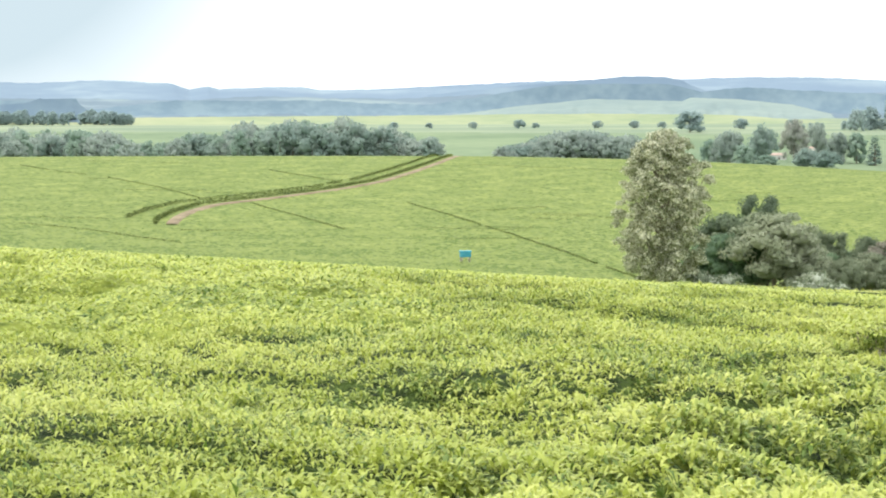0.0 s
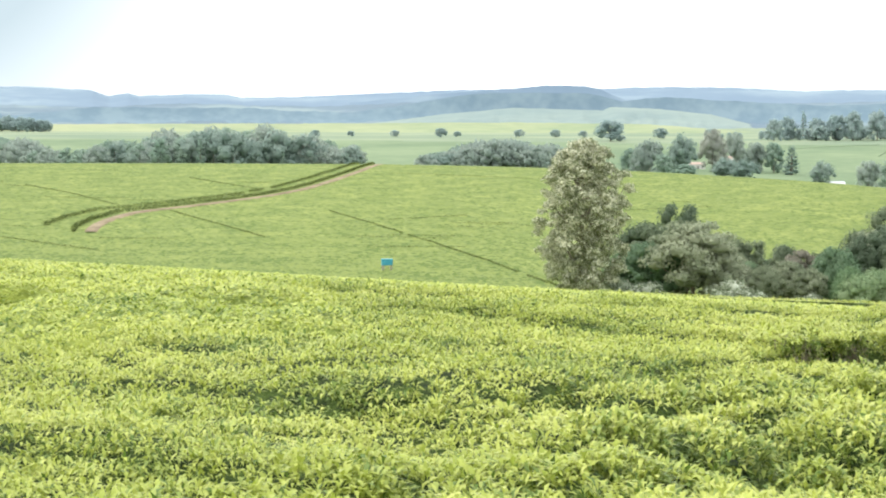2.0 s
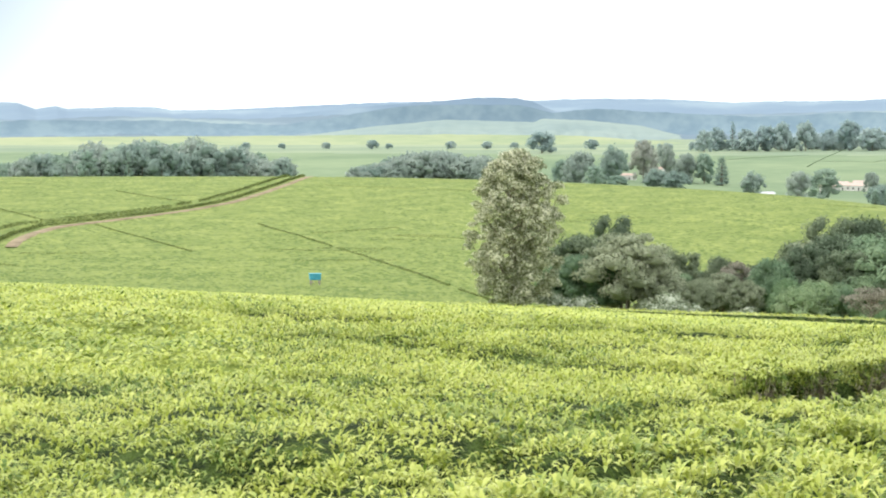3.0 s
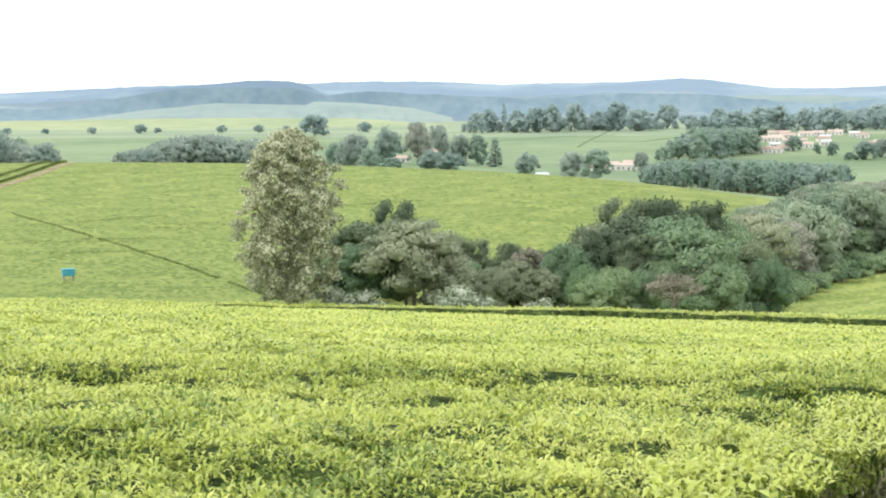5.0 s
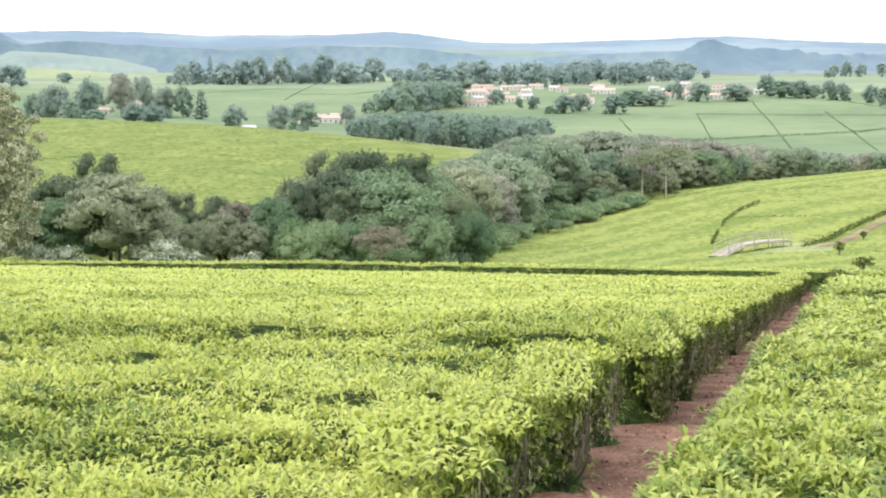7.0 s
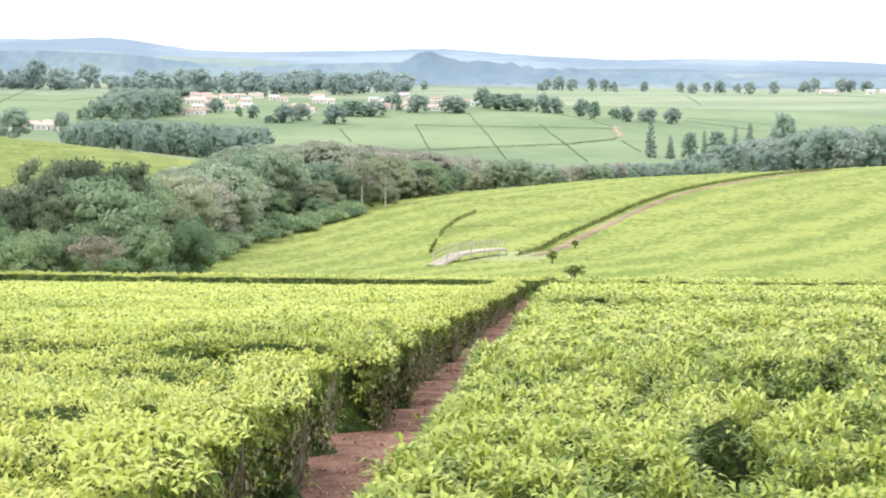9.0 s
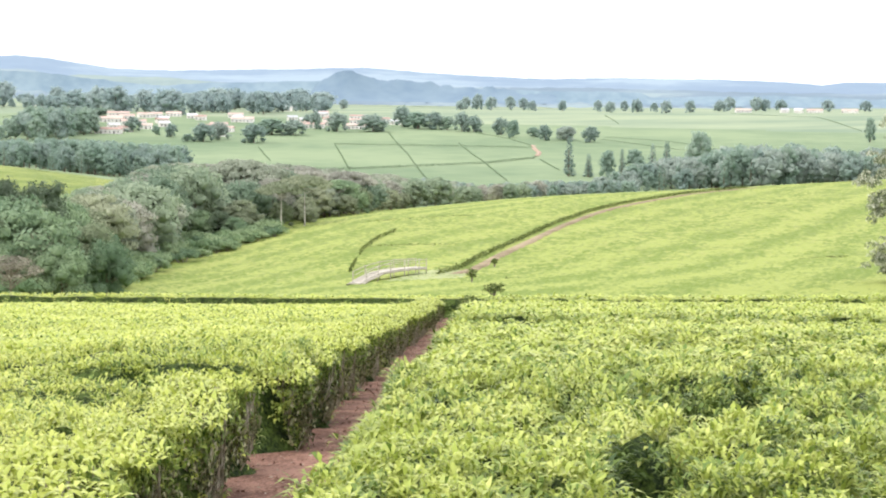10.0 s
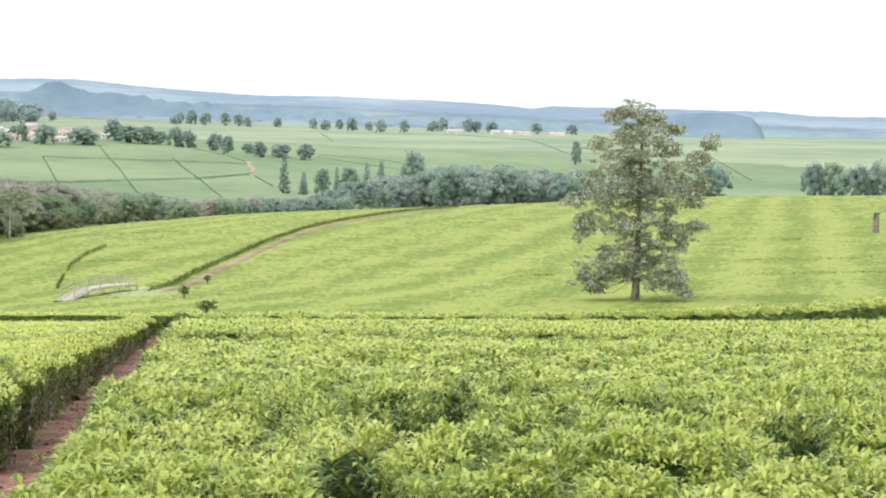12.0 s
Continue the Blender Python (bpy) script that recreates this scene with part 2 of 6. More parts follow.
LEAF_LONE = material("lone_tree_leaf", (0.19, 0.225, 0.135), (0.60, 0.61, 0.49), 0.5, 0.55, 4, island=0.7, mid=(0.29, 0.33, 0.20), through_light=0.35)
LEAF_DARK = material("wood_leaf_dark", (0.125, 0.175, 0.105), (0.265, 0.32, 0.19), 0.2, 0.6, 4, island=0.25, each=0.5, through_light=0.35)
LEAF_MID = material("wood_leaf_mid", (0.16, 0.255, 0.145), (0.315, 0.42, 0.24), 0.2, 0.6, 4, island=0.25, each=0.45, through_light=0.35)
LEAF_OLIVE = material("wood_leaf_olive", (0.255, 0.30, 0.19), (0.44, 0.475, 0.325), 0.2, 0.7, 4, island=0.25, each=0.45, through_light=0.35)
# back wood: leaf colours greyed and paled to carry the haze
LEAF_BACK = material("hazed_back_leaf", (0.205, 0.29, 0.20), (0.36, 0.44, 0.305), 0.2, 0.7, 4, island=0.2, each=0.5, through_light=0.4)
LEAF_BACK_OLIVE = material("hazed_back_olive_leaf", (0.32, 0.365, 0.275), (0.475, 0.51, 0.395), 0.2, 0.7, 4, island=0.2, each=0.5, through_light=0.4)
LEAF_BACK_DRY = material("hazed_back_dry_leaf", (0.345, 0.355, 0.295), (0.48, 0.48, 0.40), 0.2, 0.8, 4, island=0.25, each=0.4, through_light=0.4)
LEAF_FRESH = material("fresh_shrub_leaf", (0.19, 0.295, 0.15), (0.36, 0.46, 0.255), 0.3, 0.6, 4, island=0.25, each=0.4, through_light=0.35)
# far tree leaves: haze painted in as paler, bluer base colours
LEAF_FAR = material("hazed_tree_leaf", (0.255, 0.345, 0.30), (0.345, 0.43, 0.37), 0.12, 0.8, 4, island=0.12, each=0.4, through_light=0.45)
LEAF_FAR_GREEN = material("hazed_green_leaf", (0.27, 0.375, 0.30), (0.365, 0.465, 0.37), 0.12, 0.8, 4, island=0.12, each=0.4, through_light=0.45)
LEAF_FAR_GREY = material("hazed_grey_leaf", (0.325, 0.395, 0.345), (0.42, 0.485, 0.42), 0.12, 0.8, 4, island=0.12, each=0.4, through_light=0.45)
LEAF_FAR_BROWN = material("hazed_brown_leaf", (0.35, 0.375, 0.325), (0.445, 0.465, 0.40), 0.12, 0.8, 4, island=0.12, each=0.4, through_light=0.45)
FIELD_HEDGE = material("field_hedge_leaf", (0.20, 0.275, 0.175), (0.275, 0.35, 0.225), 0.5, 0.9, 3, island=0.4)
LEAF_FARTHER = material("hazed_farthest_leaf", (0.325, 0.42, 0.41), (0.415, 0.505, 0.48), 0.12, 0.8, 4, island=0.1, each=0.4, through_light=0.45)
LEAF_DRY = material("dry_brown_leaf", (0.23, 0.215, 0.165), (0.38, 0.36, 0.285), 0.5, 0.8, 4, island=0.5, through_light=0.2)
BARK_PALE = material("pale_bark", (0.42, 0.39, 0.34), (0.62, 0.59, 0.53), 3, 0.9, 5, 0.4, 18, 0.01, 14)
LEAF_BUSH = material("pale_bush_leaf", (0.22, 0.27, 0.17), (0.50, 0.54, 0.42), 0.4, 0.7, 3, island=0.8)
TWIG = material("dry_twig", (0.28, 0.24, 0.175), (0.54, 0.49, 0.385), 4, 0.9, 4)
# hill colours hold the haze: blue is mixed into each base colour
HILL_1 = material("hazed_wooded_hill", (0.134, 0.193, 0.238), (0.230, 0.300, 0.312), 0.0035, 1.0, 9, 0.35, 0.02, stretch=(1, 1, 5), mid=(0.155, 0.215, 0.262))
HILL_2 = material("hazed_far_hill", (0.172, 0.242, 0.315), (0.255, 0.332, 0.385), 0.0022, 1.0, 9, 0.3, 0.012, stretch=(1, 1, 4), mid=(0.190, 0.263, 0.333))
HILL_WOOD = material("hazed_hill_plantation", (0.145, 0.212, 0.275), (0.185, 0.258, 0.31), 0.03, 1.0, 6, 0.3, 0.1)
HILL_BELT = material("hazed_hill_wood_belt", (0.165, 0.24, 0.29), (0.222, 0.302, 0.342), 0.02, 1.0, 6, 0.4, 0.08)
HILL_FIELD = material("hazed_hill_field", (0.199, 0.266, 0.261), (0.252, 0.318, 0.290), 0.006, 1.0, 8, 0.4, 0.03, stretch=(1, 1, 3))
FIELD_STRAW = material("pale_yellow_field", (0.235, 0.30, 0.17), (0.345, 0.375, 0.215), 0.006, 0.95, 7, 0.4, 0.05)
WALL = material("limewash", (0.66, 0.62, 0.58), (0.82, 0.80, 0.77), 0.3, 0.9, 4, 0.3, 3)
ROOF_RUST = material("rusty_roof", (0.40, 0.27, 0.225), (0.60, 0.45, 0.39), 0.2, 0.8, 4, 0.4, 2, each=0.5)
ROOF_TIN = material("tin_roof", (0.50, 0.52, 0.54), (0.68, 0.69, 0.70), 0.1, 0.5, 3, each=0.4)
DARK_OPENING = material("dark_opening", (0.05, 0.05, 0.05), (0.11, 0.10, 0.09), 1, 0.7)
BLUE_PAINT = material("blue_paint", (0.05, 0.30, 0.42), (0.09, 0.42, 0.54), 2, 0.5, 4, 0.3, 20)
GREY_WOOD = material("weathered_wood", (0.27, 0.245, 0.205), (0.48, 0.445, 0.385), 2, 0.9, 5, 0.4, 15, 0.01, 20)
PALE_WOOD = material("sun_bleached_wood", (0.36, 0.33, 0.275), (0.56, 0.52, 0.445), 2, 0.9, 5, 0.4, 15, 0.01, 20)
LAWN = material("worn_grass", (0.22, 0.27, 0.11), (0.34, 0.37, 0.18), 0.3, 0.95, 5, 0.5, 2)


# ---- mesh helpers ----
def mesh_from(name, verts, faces, mat, parent=None, label="", smooth=False):
    """One mesh object from arrays: faces of one size."""
    verts, faces = np.asarray(verts, np.float32), np.asarray(faces, np.int32)
    me = bpy.data.meshes.new(name)
    me.vertices.add(len(verts))
    me.vertices.foreach_set("co", verts.ravel())
    n = faces.shape[1]
    me.loops.add(faces.size)
    me.loops.foreach_set("vertex_index", faces.ravel())
    me.polygons.add(len(faces))
    me.polygons.foreach_set("loop_start", np.arange(0, faces.size, n, dtype=np.int32))
    me.polygons.foreach_set("loop_total", np.full(len(faces), n, np.int32))
    if smooth:
        me.polygons.foreach_set("use_smooth", np.ones(len(faces), bool))
    me.update(calc_edges=True)
    for m in (mat if isinstance(mat, (list, tuple)) else [mat]):
        me.materials.append(m)
    ob = new(name, me)
    if parent:
        ob.parent = parent
    if label:
        ob["label"] = label
    return ob


def part(name, bm, mat, parent, label=""):
    me = bpy.data.meshes.new(name)
    bm.to_mesh(me)
    bm.free()
    me.materials.append(mat)
    ob = new(name, me)
    ob.parent = parent
    if label:
        ob["label"] = label
    return ob


def box(bm, x0, x1, y0, y1, z0, z1, bevel=0.0):
    g = bmesh.ops.create_cube(bm, size=1)
    for v in g["verts"]:
        v.co = Vector((x0 + (v.co.x + 0.5) * (x1 - x0), y0 + (v.co.y + 0.5) * (y1 - y0), z0 + (v.co.z + 0.5) * (z1 - z0)))
    if bevel:
        e = list({q for v in g["verts"] for q in v.link_edges})
        bmesh.ops.bevel(bm, geom=e, offset=bevel, segments=1, affect="EDGES")


def tube(points, radii, sides=7):
    """Verts and quads of a tapering limb along points."""
    vs, fs = [], []
    pts = [Vector(p) for p in points]
    for i, p in enumerate(pts):
        d = (pts[min(i + 1, len(pts) - 1)] - pts[max(i - 1, 0)]).normalized()
        a = d.orthogonal().normalized()
        b = d.cross(a)
        for s in range(sides):
            w = 2 * math.pi * s / sides
            vs.append(p + (a * math.cos(w) + b * math.sin(w)) * radii[i])
    for i in range(len(pts) - 1):
        for s in range(sides):
            t = (s + 1) % sides
            fs.append((i * sides + s, i * sides + t, (i + 1) * sides + t, (i + 1) * sides + s))
    return vs, fs


def leaf_quads(p, d, up, length, width, fold=0.25):
    """Folded rhombic leaves: base p, pointing d, with surface normal up. Arrays of n."""
    side = np.cross(d, up)
    side /= np.maximum(np.linalg.norm(side, axis=1, keepdims=True), 1e-6)
    nrm = np.cross(side, d)
    L, W = length[:, None], width[:, None]
    midp = p + d * L * 0.5
    a = midp + side * W * 0.5 + nrm * W * fold
    b = midp - side * W * 0.5 + nrm * W * fold
    tip = p + d * L - nrm * L * 0.12
    v = np.stack([p, a, tip, b], 1).reshape(-1, 3)
    i = np.arange(len(p))[:, None] * 4
    f = np.concatenate([i + [0, 1, 2], i + [0, 2, 3]], 1).reshape(-1, 3)
    return v, f


def arched_leaves(p, d, length, width, droop):
    """Narrow leaves rising along d and bending over to a drooping tip. Arrays of n."""
    flat = np.stack([d[:, 0], d[:, 1], np.zeros(len(d))], 1)
    flat /= np.maximum(np.linalg.norm(flat, axis=1, keepdims=True), 1e-6)
    side = np.stack([-flat[:, 1], flat[:, 0], np.zeros(len(d))], 1)
    e = np.arcsin(np.clip(d[:, 2], -1, 1)) - droop
    d2 = flat * np.cos(e)[:, None] + np.array([0, 0, 1.0]) * np.sin(e)[:, None]
    L, W = length[:, None], width[:, None]
    midp = p + d * L * 0.5
    v = np.stack([p, midp + side * W * 0.5, midp + d2 * L * 0.52, midp - side * W * 0.5], 1).reshape(-1, 3)
    i = np.arange(len(p))[:, None] * 4
    f = np.concatenate([i + [0, 1, 3], i + [1, 2, 3]], 1).reshape(-1, 3)
    return v, f


# ---- ground: one sheet to the horizon ----
MAIN_O, MAIN_D, MAIN_N = (8.3, 13.75), (0.659, 0.753), (0.753, -0.659)   # tea path: left edge, its way, its right


def path_uv(x, y):
    """Along the tea path and to the right of its left edge."""
    dx, dy = x - MAIN_O[0], y - MAIN_O[1]
    return dx * MAIN_D[0] + dy * MAIN_D[1], dx * MAIN_N[0] + dy * MAIN_N[1]


def build_ground():
    az = np.concatenate([np.arange(-180, -72, 3.0), np.arange(-72, 26, 0.5), np.arange(26, 180, 3.0)])
    rr = np.concatenate([[0.5], np.arange(4, 110, 1.0), np.exp(np.linspace(math.log(110), math.log(4600), 190))])
    A, Rr = np.meshgrid(np.radians(az), rr, indexing="ij")
    x, y = -np.sin(A) * Rr, np.cos(A) * Rr
    z = land_z(x, y)
    n, m = A.shape
    v = np.stack([x, y, z], -1).reshape(-1, 3)
    i, j = np.meshgrid(np.arange(n), np.arange(m - 1), indexing="ij")
    i2 = (i + 1) % n
    f = np.stack([i * m + j, i * m + j + 1, i2 * m + j + 1, i2 * m + j], -1).reshape(-1, 4)
    ob = mesh_from("ground", v, f, [SOIL, TEA_FIELD, PLAIN, PLAIN_FAR, TEA_FIELD_LEFT], smooth=True)
    rc = Rr[i, j].ravel()
    ac = np.degrees(A[i, j]).ravel()
    crest = np.interp(ac, [-70, -56, -46, -36, -30, -27, -20, -12, 0, 20], [430, 410, 370, 350, 380, 380, 410, 470, 490, 490])
    qc = DOWN[0] * x[i, j].ravel() + DOWN[1] * y[i, j].ravel()
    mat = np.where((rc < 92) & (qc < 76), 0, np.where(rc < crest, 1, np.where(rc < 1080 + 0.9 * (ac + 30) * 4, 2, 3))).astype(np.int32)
    mat = np.where((mat == 1) & (ac > -27), 4, mat).astype(np.int32)      # a darker, greener tea colour on the left hill
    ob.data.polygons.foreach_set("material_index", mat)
    tagged(ob, "rolling green land with tea slopes reaching the horizon", "ground", kind="structure")


build_ground()


# ---- near tea: canopy with leaves ----
def noise2(x, y, s, seed):
    """Smooth value noise, arrays."""
    g = np.random.RandomState(seed).rand(256, 256)
    u, v = np.asarray(x) / s + 517.3, np.asarray(y) / s + 331.7
    i, j = np.floor(u).astype(int), np.floor(v).astype(int)
    a, b = u - i, v - j
    a, b = a * a * (3 - 2 * a), b * b * (3 - 2 * b)
    i, j, i1, j1 = i % 256, j % 256, (i + 1) % 256, (j + 1) % 256
    return (g[i, j] * (1 - a) + g[i1, j] * a) * (1 - b) + (g[i, j1] * (1 - a) + g[i1, j1] * a) * b


def bush_cells(x, y, size, seed):
    """How far each place lies from the joint between two neighbouring bushes, in metres."""
    rs = np.random.RandomState(seed)
    jx, jy = rs.rand(64, 64), rs.rand(64, 64)
    u, v = np.asarray(x) / size + 200.0, np.asarray(y) / size + 200.0
    i, j = np.floor(u).astype(int), np.floor(v).astype(int)
    f1, f2 = np.full(u.shape, 9.0), np.full(u.shape, 9.0)
    for a in (-1, 0, 1):
        for b in (-1, 0, 1):
            ci, cj = i + a, j + b
            d = np.hypot(ci + jx[ci % 64, cj % 64] - u, cj + jy[ci % 64, cj % 64] - v)
            f2 = np.where(d < f1, f1, np.minimum(f2, d))
            f1 = np.minimum(f1, d)
    return (f2 - f1) * size


PITS = [(13.7, 11.85, 1.3), (10.1, 9.6, 0.75), (15.2, 12.6, 0.9), (14.4, 13.4, 0.7), (17.7, 14.1, 0.7), (15.9, 9.9, 0.9), (18.3, 12.6, 0.7), (15.2, 7.8, 1.0), (20.5, 17.8, 0.7), (24.2, 14.1, 0.6), (14.6, 16.0, 0.5), (11.8, 9.0, 0.7), (12.2, 14.9, 0.6)]      # hollows between the bushes: place and size


def pit_depth(x, y, wider=0.0):
    """One inside the hollows between the bushes, nought outside; wider: their rims coloured as shaded too."""
    pit = np.zeros_like(x)
    for px, py, size in PITS:
        pr = math.hypot(px, py)
        ux, uy = px / pr, py / pr
        al, ac = ((x - px) * ux + (y - py) * uy) / (1.7 * size), ((x - px) * uy - (y - py) * ux) / (0.48 * size)
        rr = np.hypot(al, ac) + 0.7 * (noise2(x, y, 0.6, 44) - 0.5) - wider
        pit = np.maximum(pit, np.clip((1.0 - rr) / 0.3, 0, 1))
    return pit


_rs = np.random.RandomState(81)
EDGE_BUSHES = []                           # bushes of the clipped edge: middle and length along the path
_at = -5.8
while _at < 62:
    _len = _rs.uniform(1.5, 2.7)
    if _at < 2.9 < _at + _len + 0.35:      # a lane leaves the path here
        EDGE_BUSHES.append(((_at + 2.9) / 2, 2.9 - _at))
        _at = 4.05
    EDGE_BUSHES.append((_at + _len / 2, _len))
    _at += _len + 0.35
OLD_PATCHES = [(-2.2, 4.5, 1.2), (0.9, 1.7, 1.2), (-3.4, 9.7, 1.3), (-0.8, 8.5, 0.7), (-6.5, 5.2, 0.4), (-1.6, 24.1, 0.8), (0.6, 6.2, 0.6), (-11.4, 30.6, 1.9), (2.7, 12.7, 1.2), (13.2, 23.3, 1.9), (3.1, 13.6, 1.1), (5.2, 36.4, 1.6), (15.4, 42.4, 2.0), (2.1, 17.3, 0.8)]      # places of darker old bushes: place and breadth


def old_bush(x, y):
    """One on the patches of older, darker bushes, fading to nought round them."""
    p, q = -DOWN[1] * x + DOWN[0] * y, DOWN[0] * x + DOWN[1] * y
    out = np.zeros_like(x)
    for px, py, wide in OLD_PATCHES:
        dp, dq = p + DOWN[1] * px - DOWN[0] * py, q - DOWN[0] * px - DOWN[1] * py
        out = np.maximum(out, np.clip(1.5 - np.hypot(dp / (0.5 * wide), dq / (0.55 + 0.2 * wide)) - 0.9 * (noise2(x, y, 0.7, 45) - 0.5), 0, 1))
    return out


BREAKS = [m - n / 2 - 0.17 for m, n in EDGE_BUSHES]      # notches between them
SET_BACK = list(_rs.uniform(-0.14, 0.16, len(EDGE_BUSHES)))      # how far each stands back from the path


def tea_height(x, y):
    """Height of the tea canopy over the soil; near nought on the paths."""
    x, y = np.asarray(x, float), np.asarray(y, float)
    s, w = path_uv(x, y)
    q = DOWN[0] * x + DOWN[1] * y
    wob = 0.5 * (noise2(x, y, 1.3, 5) - 0.5)
    ramp = lambda d, soft: np.clip(d / soft, 0, 1)
    back = sum(1.2 * np.exp(-((s - b) / (0.26 + 0.006 * max(b, 0))) ** 2) for b in BREAKS) + np.interp(s, [v for k in range(len(BREAKS) - 1) for v in (BREAKS[k] + 0.1, BREAKS[k + 1] - 0.1)], [v for k in range(len(BREAKS) - 1) for v in (SET_BACK[k] - 0.28, SET_BACK[k] + 0.34)])
    back = back + 0.26 * np.clip((s - 0.6) / 0.5, 0, 1) * (s < 3.4)      # the bushes before the lane stand back
    main = np.maximum(ramp(-w + 0.12 - back + wob * 0.4, 0.16), ramp(w - 1.15 + wob, 0.35))
    main = np.where((s < -5.2) | (q > 71.5), 1.0, main)
    main = np.maximum(main, 0.45 * np.clip((-3.3 - s) / 0.6, 0, 1))      # low tea added at the path's head, sized to hide its gap from the camera
    line = np.maximum(ramp(71.6 - q + wob, 0.3), ramp(q - 73.6 + wob, 0.3))
    side = np.where(w > 1.0, np.maximum(ramp(45 - q + wob, 0.3), ramp(q - 46.3 + wob, 0.3)), 1.0)
    # narrow half-closed lane on the far side of the tea path
    lane_open = (w < 0) & (s < 40)
    bend = q - 19.35 - 0.5 * np.clip(-w, 0, 6) - 0.4 * (noise2(x, y, 2.0, 12) - 0.5)
    lane = np.where(lane_open, np.maximum(ramp(np.abs(bend) - 0.2 - 0.2 * np.exp(np.minimum(w, 0) / 0.8), 0.22), np.clip(0.1 + (noise2(x, y, 4.0, 9) - 0.4) * 4, 0.1, 1.0) * (w < -1.2)), 1.0)
    lane = np.maximum(lane, np.clip((-w - 2.6) / 1.6, 0, 1))
    lane = np.maximum(lane, 0.55 * np.clip((-w - 0.5) / 0.5, 0, 1))
    h = 0.85 * np.minimum(np.minimum(main, line), np.minimum(side, lane))
    left = np.where(w < 0, (0.20 + np.where(bend > 0, 0.10 + 0.2 * np.clip((9 - s) / 4, 0, 1), -0.03) * np.clip((5 + w) / 3, 0, 1)) * np.clip((62 - q) / 34, 0, 1) * np.clip(1 + (s + 9) / 8, 0, 1), 0.0)
    h = h * (1 + left) * np.where(q > 72.6, 1.22, 1 - 0.22 * np.clip((q - 62) / 10, 0, 1)) * np.where((q > 45.6) & (q < 72.6) & (w > 0), 1.12, 1.0)
    # bush tables: flat tops with steep flanks, drawn out along the contour
    p = -DOWN[1] * x + DOWN[0] * y
    step = lambda v, a, b: np.clip((v - a) / (b - a), 0, 1) ** 2 * (3 - 2 * np.clip((v - a) / (b - a), 0, 1))
    tables = 0.16 * step(noise2(p * 0.45, q, 3.2, 61), 0.46, 0.56) + 0.11 * step(noise2(p * 0.6, q, 1.5, 62), 0.44, 0.58) - 0.14
    right = np.clip((w - 1.2) / 2, 0, 1)
    tables = tables * (1 - 0.45 * right)
    lumps = (0.12 + 0.16 * right) * (noise2(x, y, 1.1, 1) - 0.5) + (0.12 + 0.06 * right) * (noise2(x, y, 0.5, 3) - 0.5)
    fade = np.clip((66 - q) / 36, 0.3, 1)
    cell = bush_cells(x + 0.3 * noise2(x, y, 0.7, 71), y, 1.45, 72)
    open_joint = np.clip((noise2(x, y, 3.0, 73) - 0.22) * 2.6, 0, 1)
    joint = np.exp(-(cell / 0.2) ** 2) * open_joint
    lumps = lumps - (0.12 + 0.5 * right) * joint + right * 0.36 * (np.sqrt(np.clip(cell / 0.6, 0, 1)) - 0.75)      # rounded bush tops
    c1 = np.exp(-((noise2(x * 0.8 + 0.3 * y, y, 2.3, 41) - 0.5) / 0.05) ** 2) * np.clip((noise2(x, y, 6.0, 42) - 0.35) * 3.0, 0, 1)
    pit = pit_depth(x, y)
    on = np.clip(h / 0.6, 0, 1)
    return np.maximum(h + (tables + lumps - (0.22 + 0.14 * right) * c1) * on * fade - 0.78 * pit * np.clip(h, 0, 1), 0.0)


def in_view(x, y, pad=2.0):
    """Within the sweep of the camera's main standpoint, or of its first one farther back."""
    r = np.hypot(x, y)
    a = np.degrees(np.arctan2(-x, y))
    first = (a > -67 - pad) & (a < 5 + pad) & (r > 8)
    dx, dy = x + 2.23, y + 13.1
    a2, r2 = np.degrees(np.arctan2(-dx, dy)), np.hypot(dx, dy)
    second = (a2 > -24 - pad) & (a2 < 16 + pad) & (r2 > 7)
    return first | second, np.where(first & second, np.minimum(np.where(first, r, 1e9), np.where(second, r2, 1e9)), np.where(first, r, r2))


def canopy_sheet(st, near):
    """Sheet of inner foliage a little under the shoots; near: the tea in sight, otherwise the tea all round it."""
    xs, ys = np.arange(-46, 87, st), np.arange(-40, 93, st)
    X, Y = np.meshgrid(xs, ys, indexing="ij")
    q = DOWN[0] * X + DOWN[1] * Y
    keep, d = in_view(X, Y, 3.0)
    keep = keep if near else ~in_view(X, Y, 1.0)[0]
    keep &= (np.hypot(X, Y) < 92) & (q < 76.5)
    H = tea_height(X, Y)
    if not near:                           # closed tea, with no bare soil but on the path
        H = np.where(H > 0.02, np.maximum(H, 0.55), H)
    low = H.copy()
    for i, j in ((1, 0), (-1, 0), (0, 1), (0, -1)):
        low = np.minimum(low, np.roll(H, (i, j), (0, 1)))
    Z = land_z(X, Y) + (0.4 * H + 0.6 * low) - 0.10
    n, m = X.shape
    v = np.stack([X, Y, Z], -1).reshape(-1, 3)
    i, j = np.meshgrid(np.arange(n - 1), np.arange(m - 1), indexing="ij")
    ok = keep[:-1, :-1] & (np.maximum(np.maximum(H[:-1, :-1], H[1:, :-1]), np.maximum(H[:-1, 1:], H[1:, 1:])) > 0.08)
    f = np.stack([i * m + j, (i + 1) * m + j, (i + 1) * m + j + 1, i * m + j + 1], -1)[ok]
    used = np.unique(f)
    remap = np.zeros(len(v), int)
    remap[used] = np.arange(len(used))
    return v[used], remap[f]


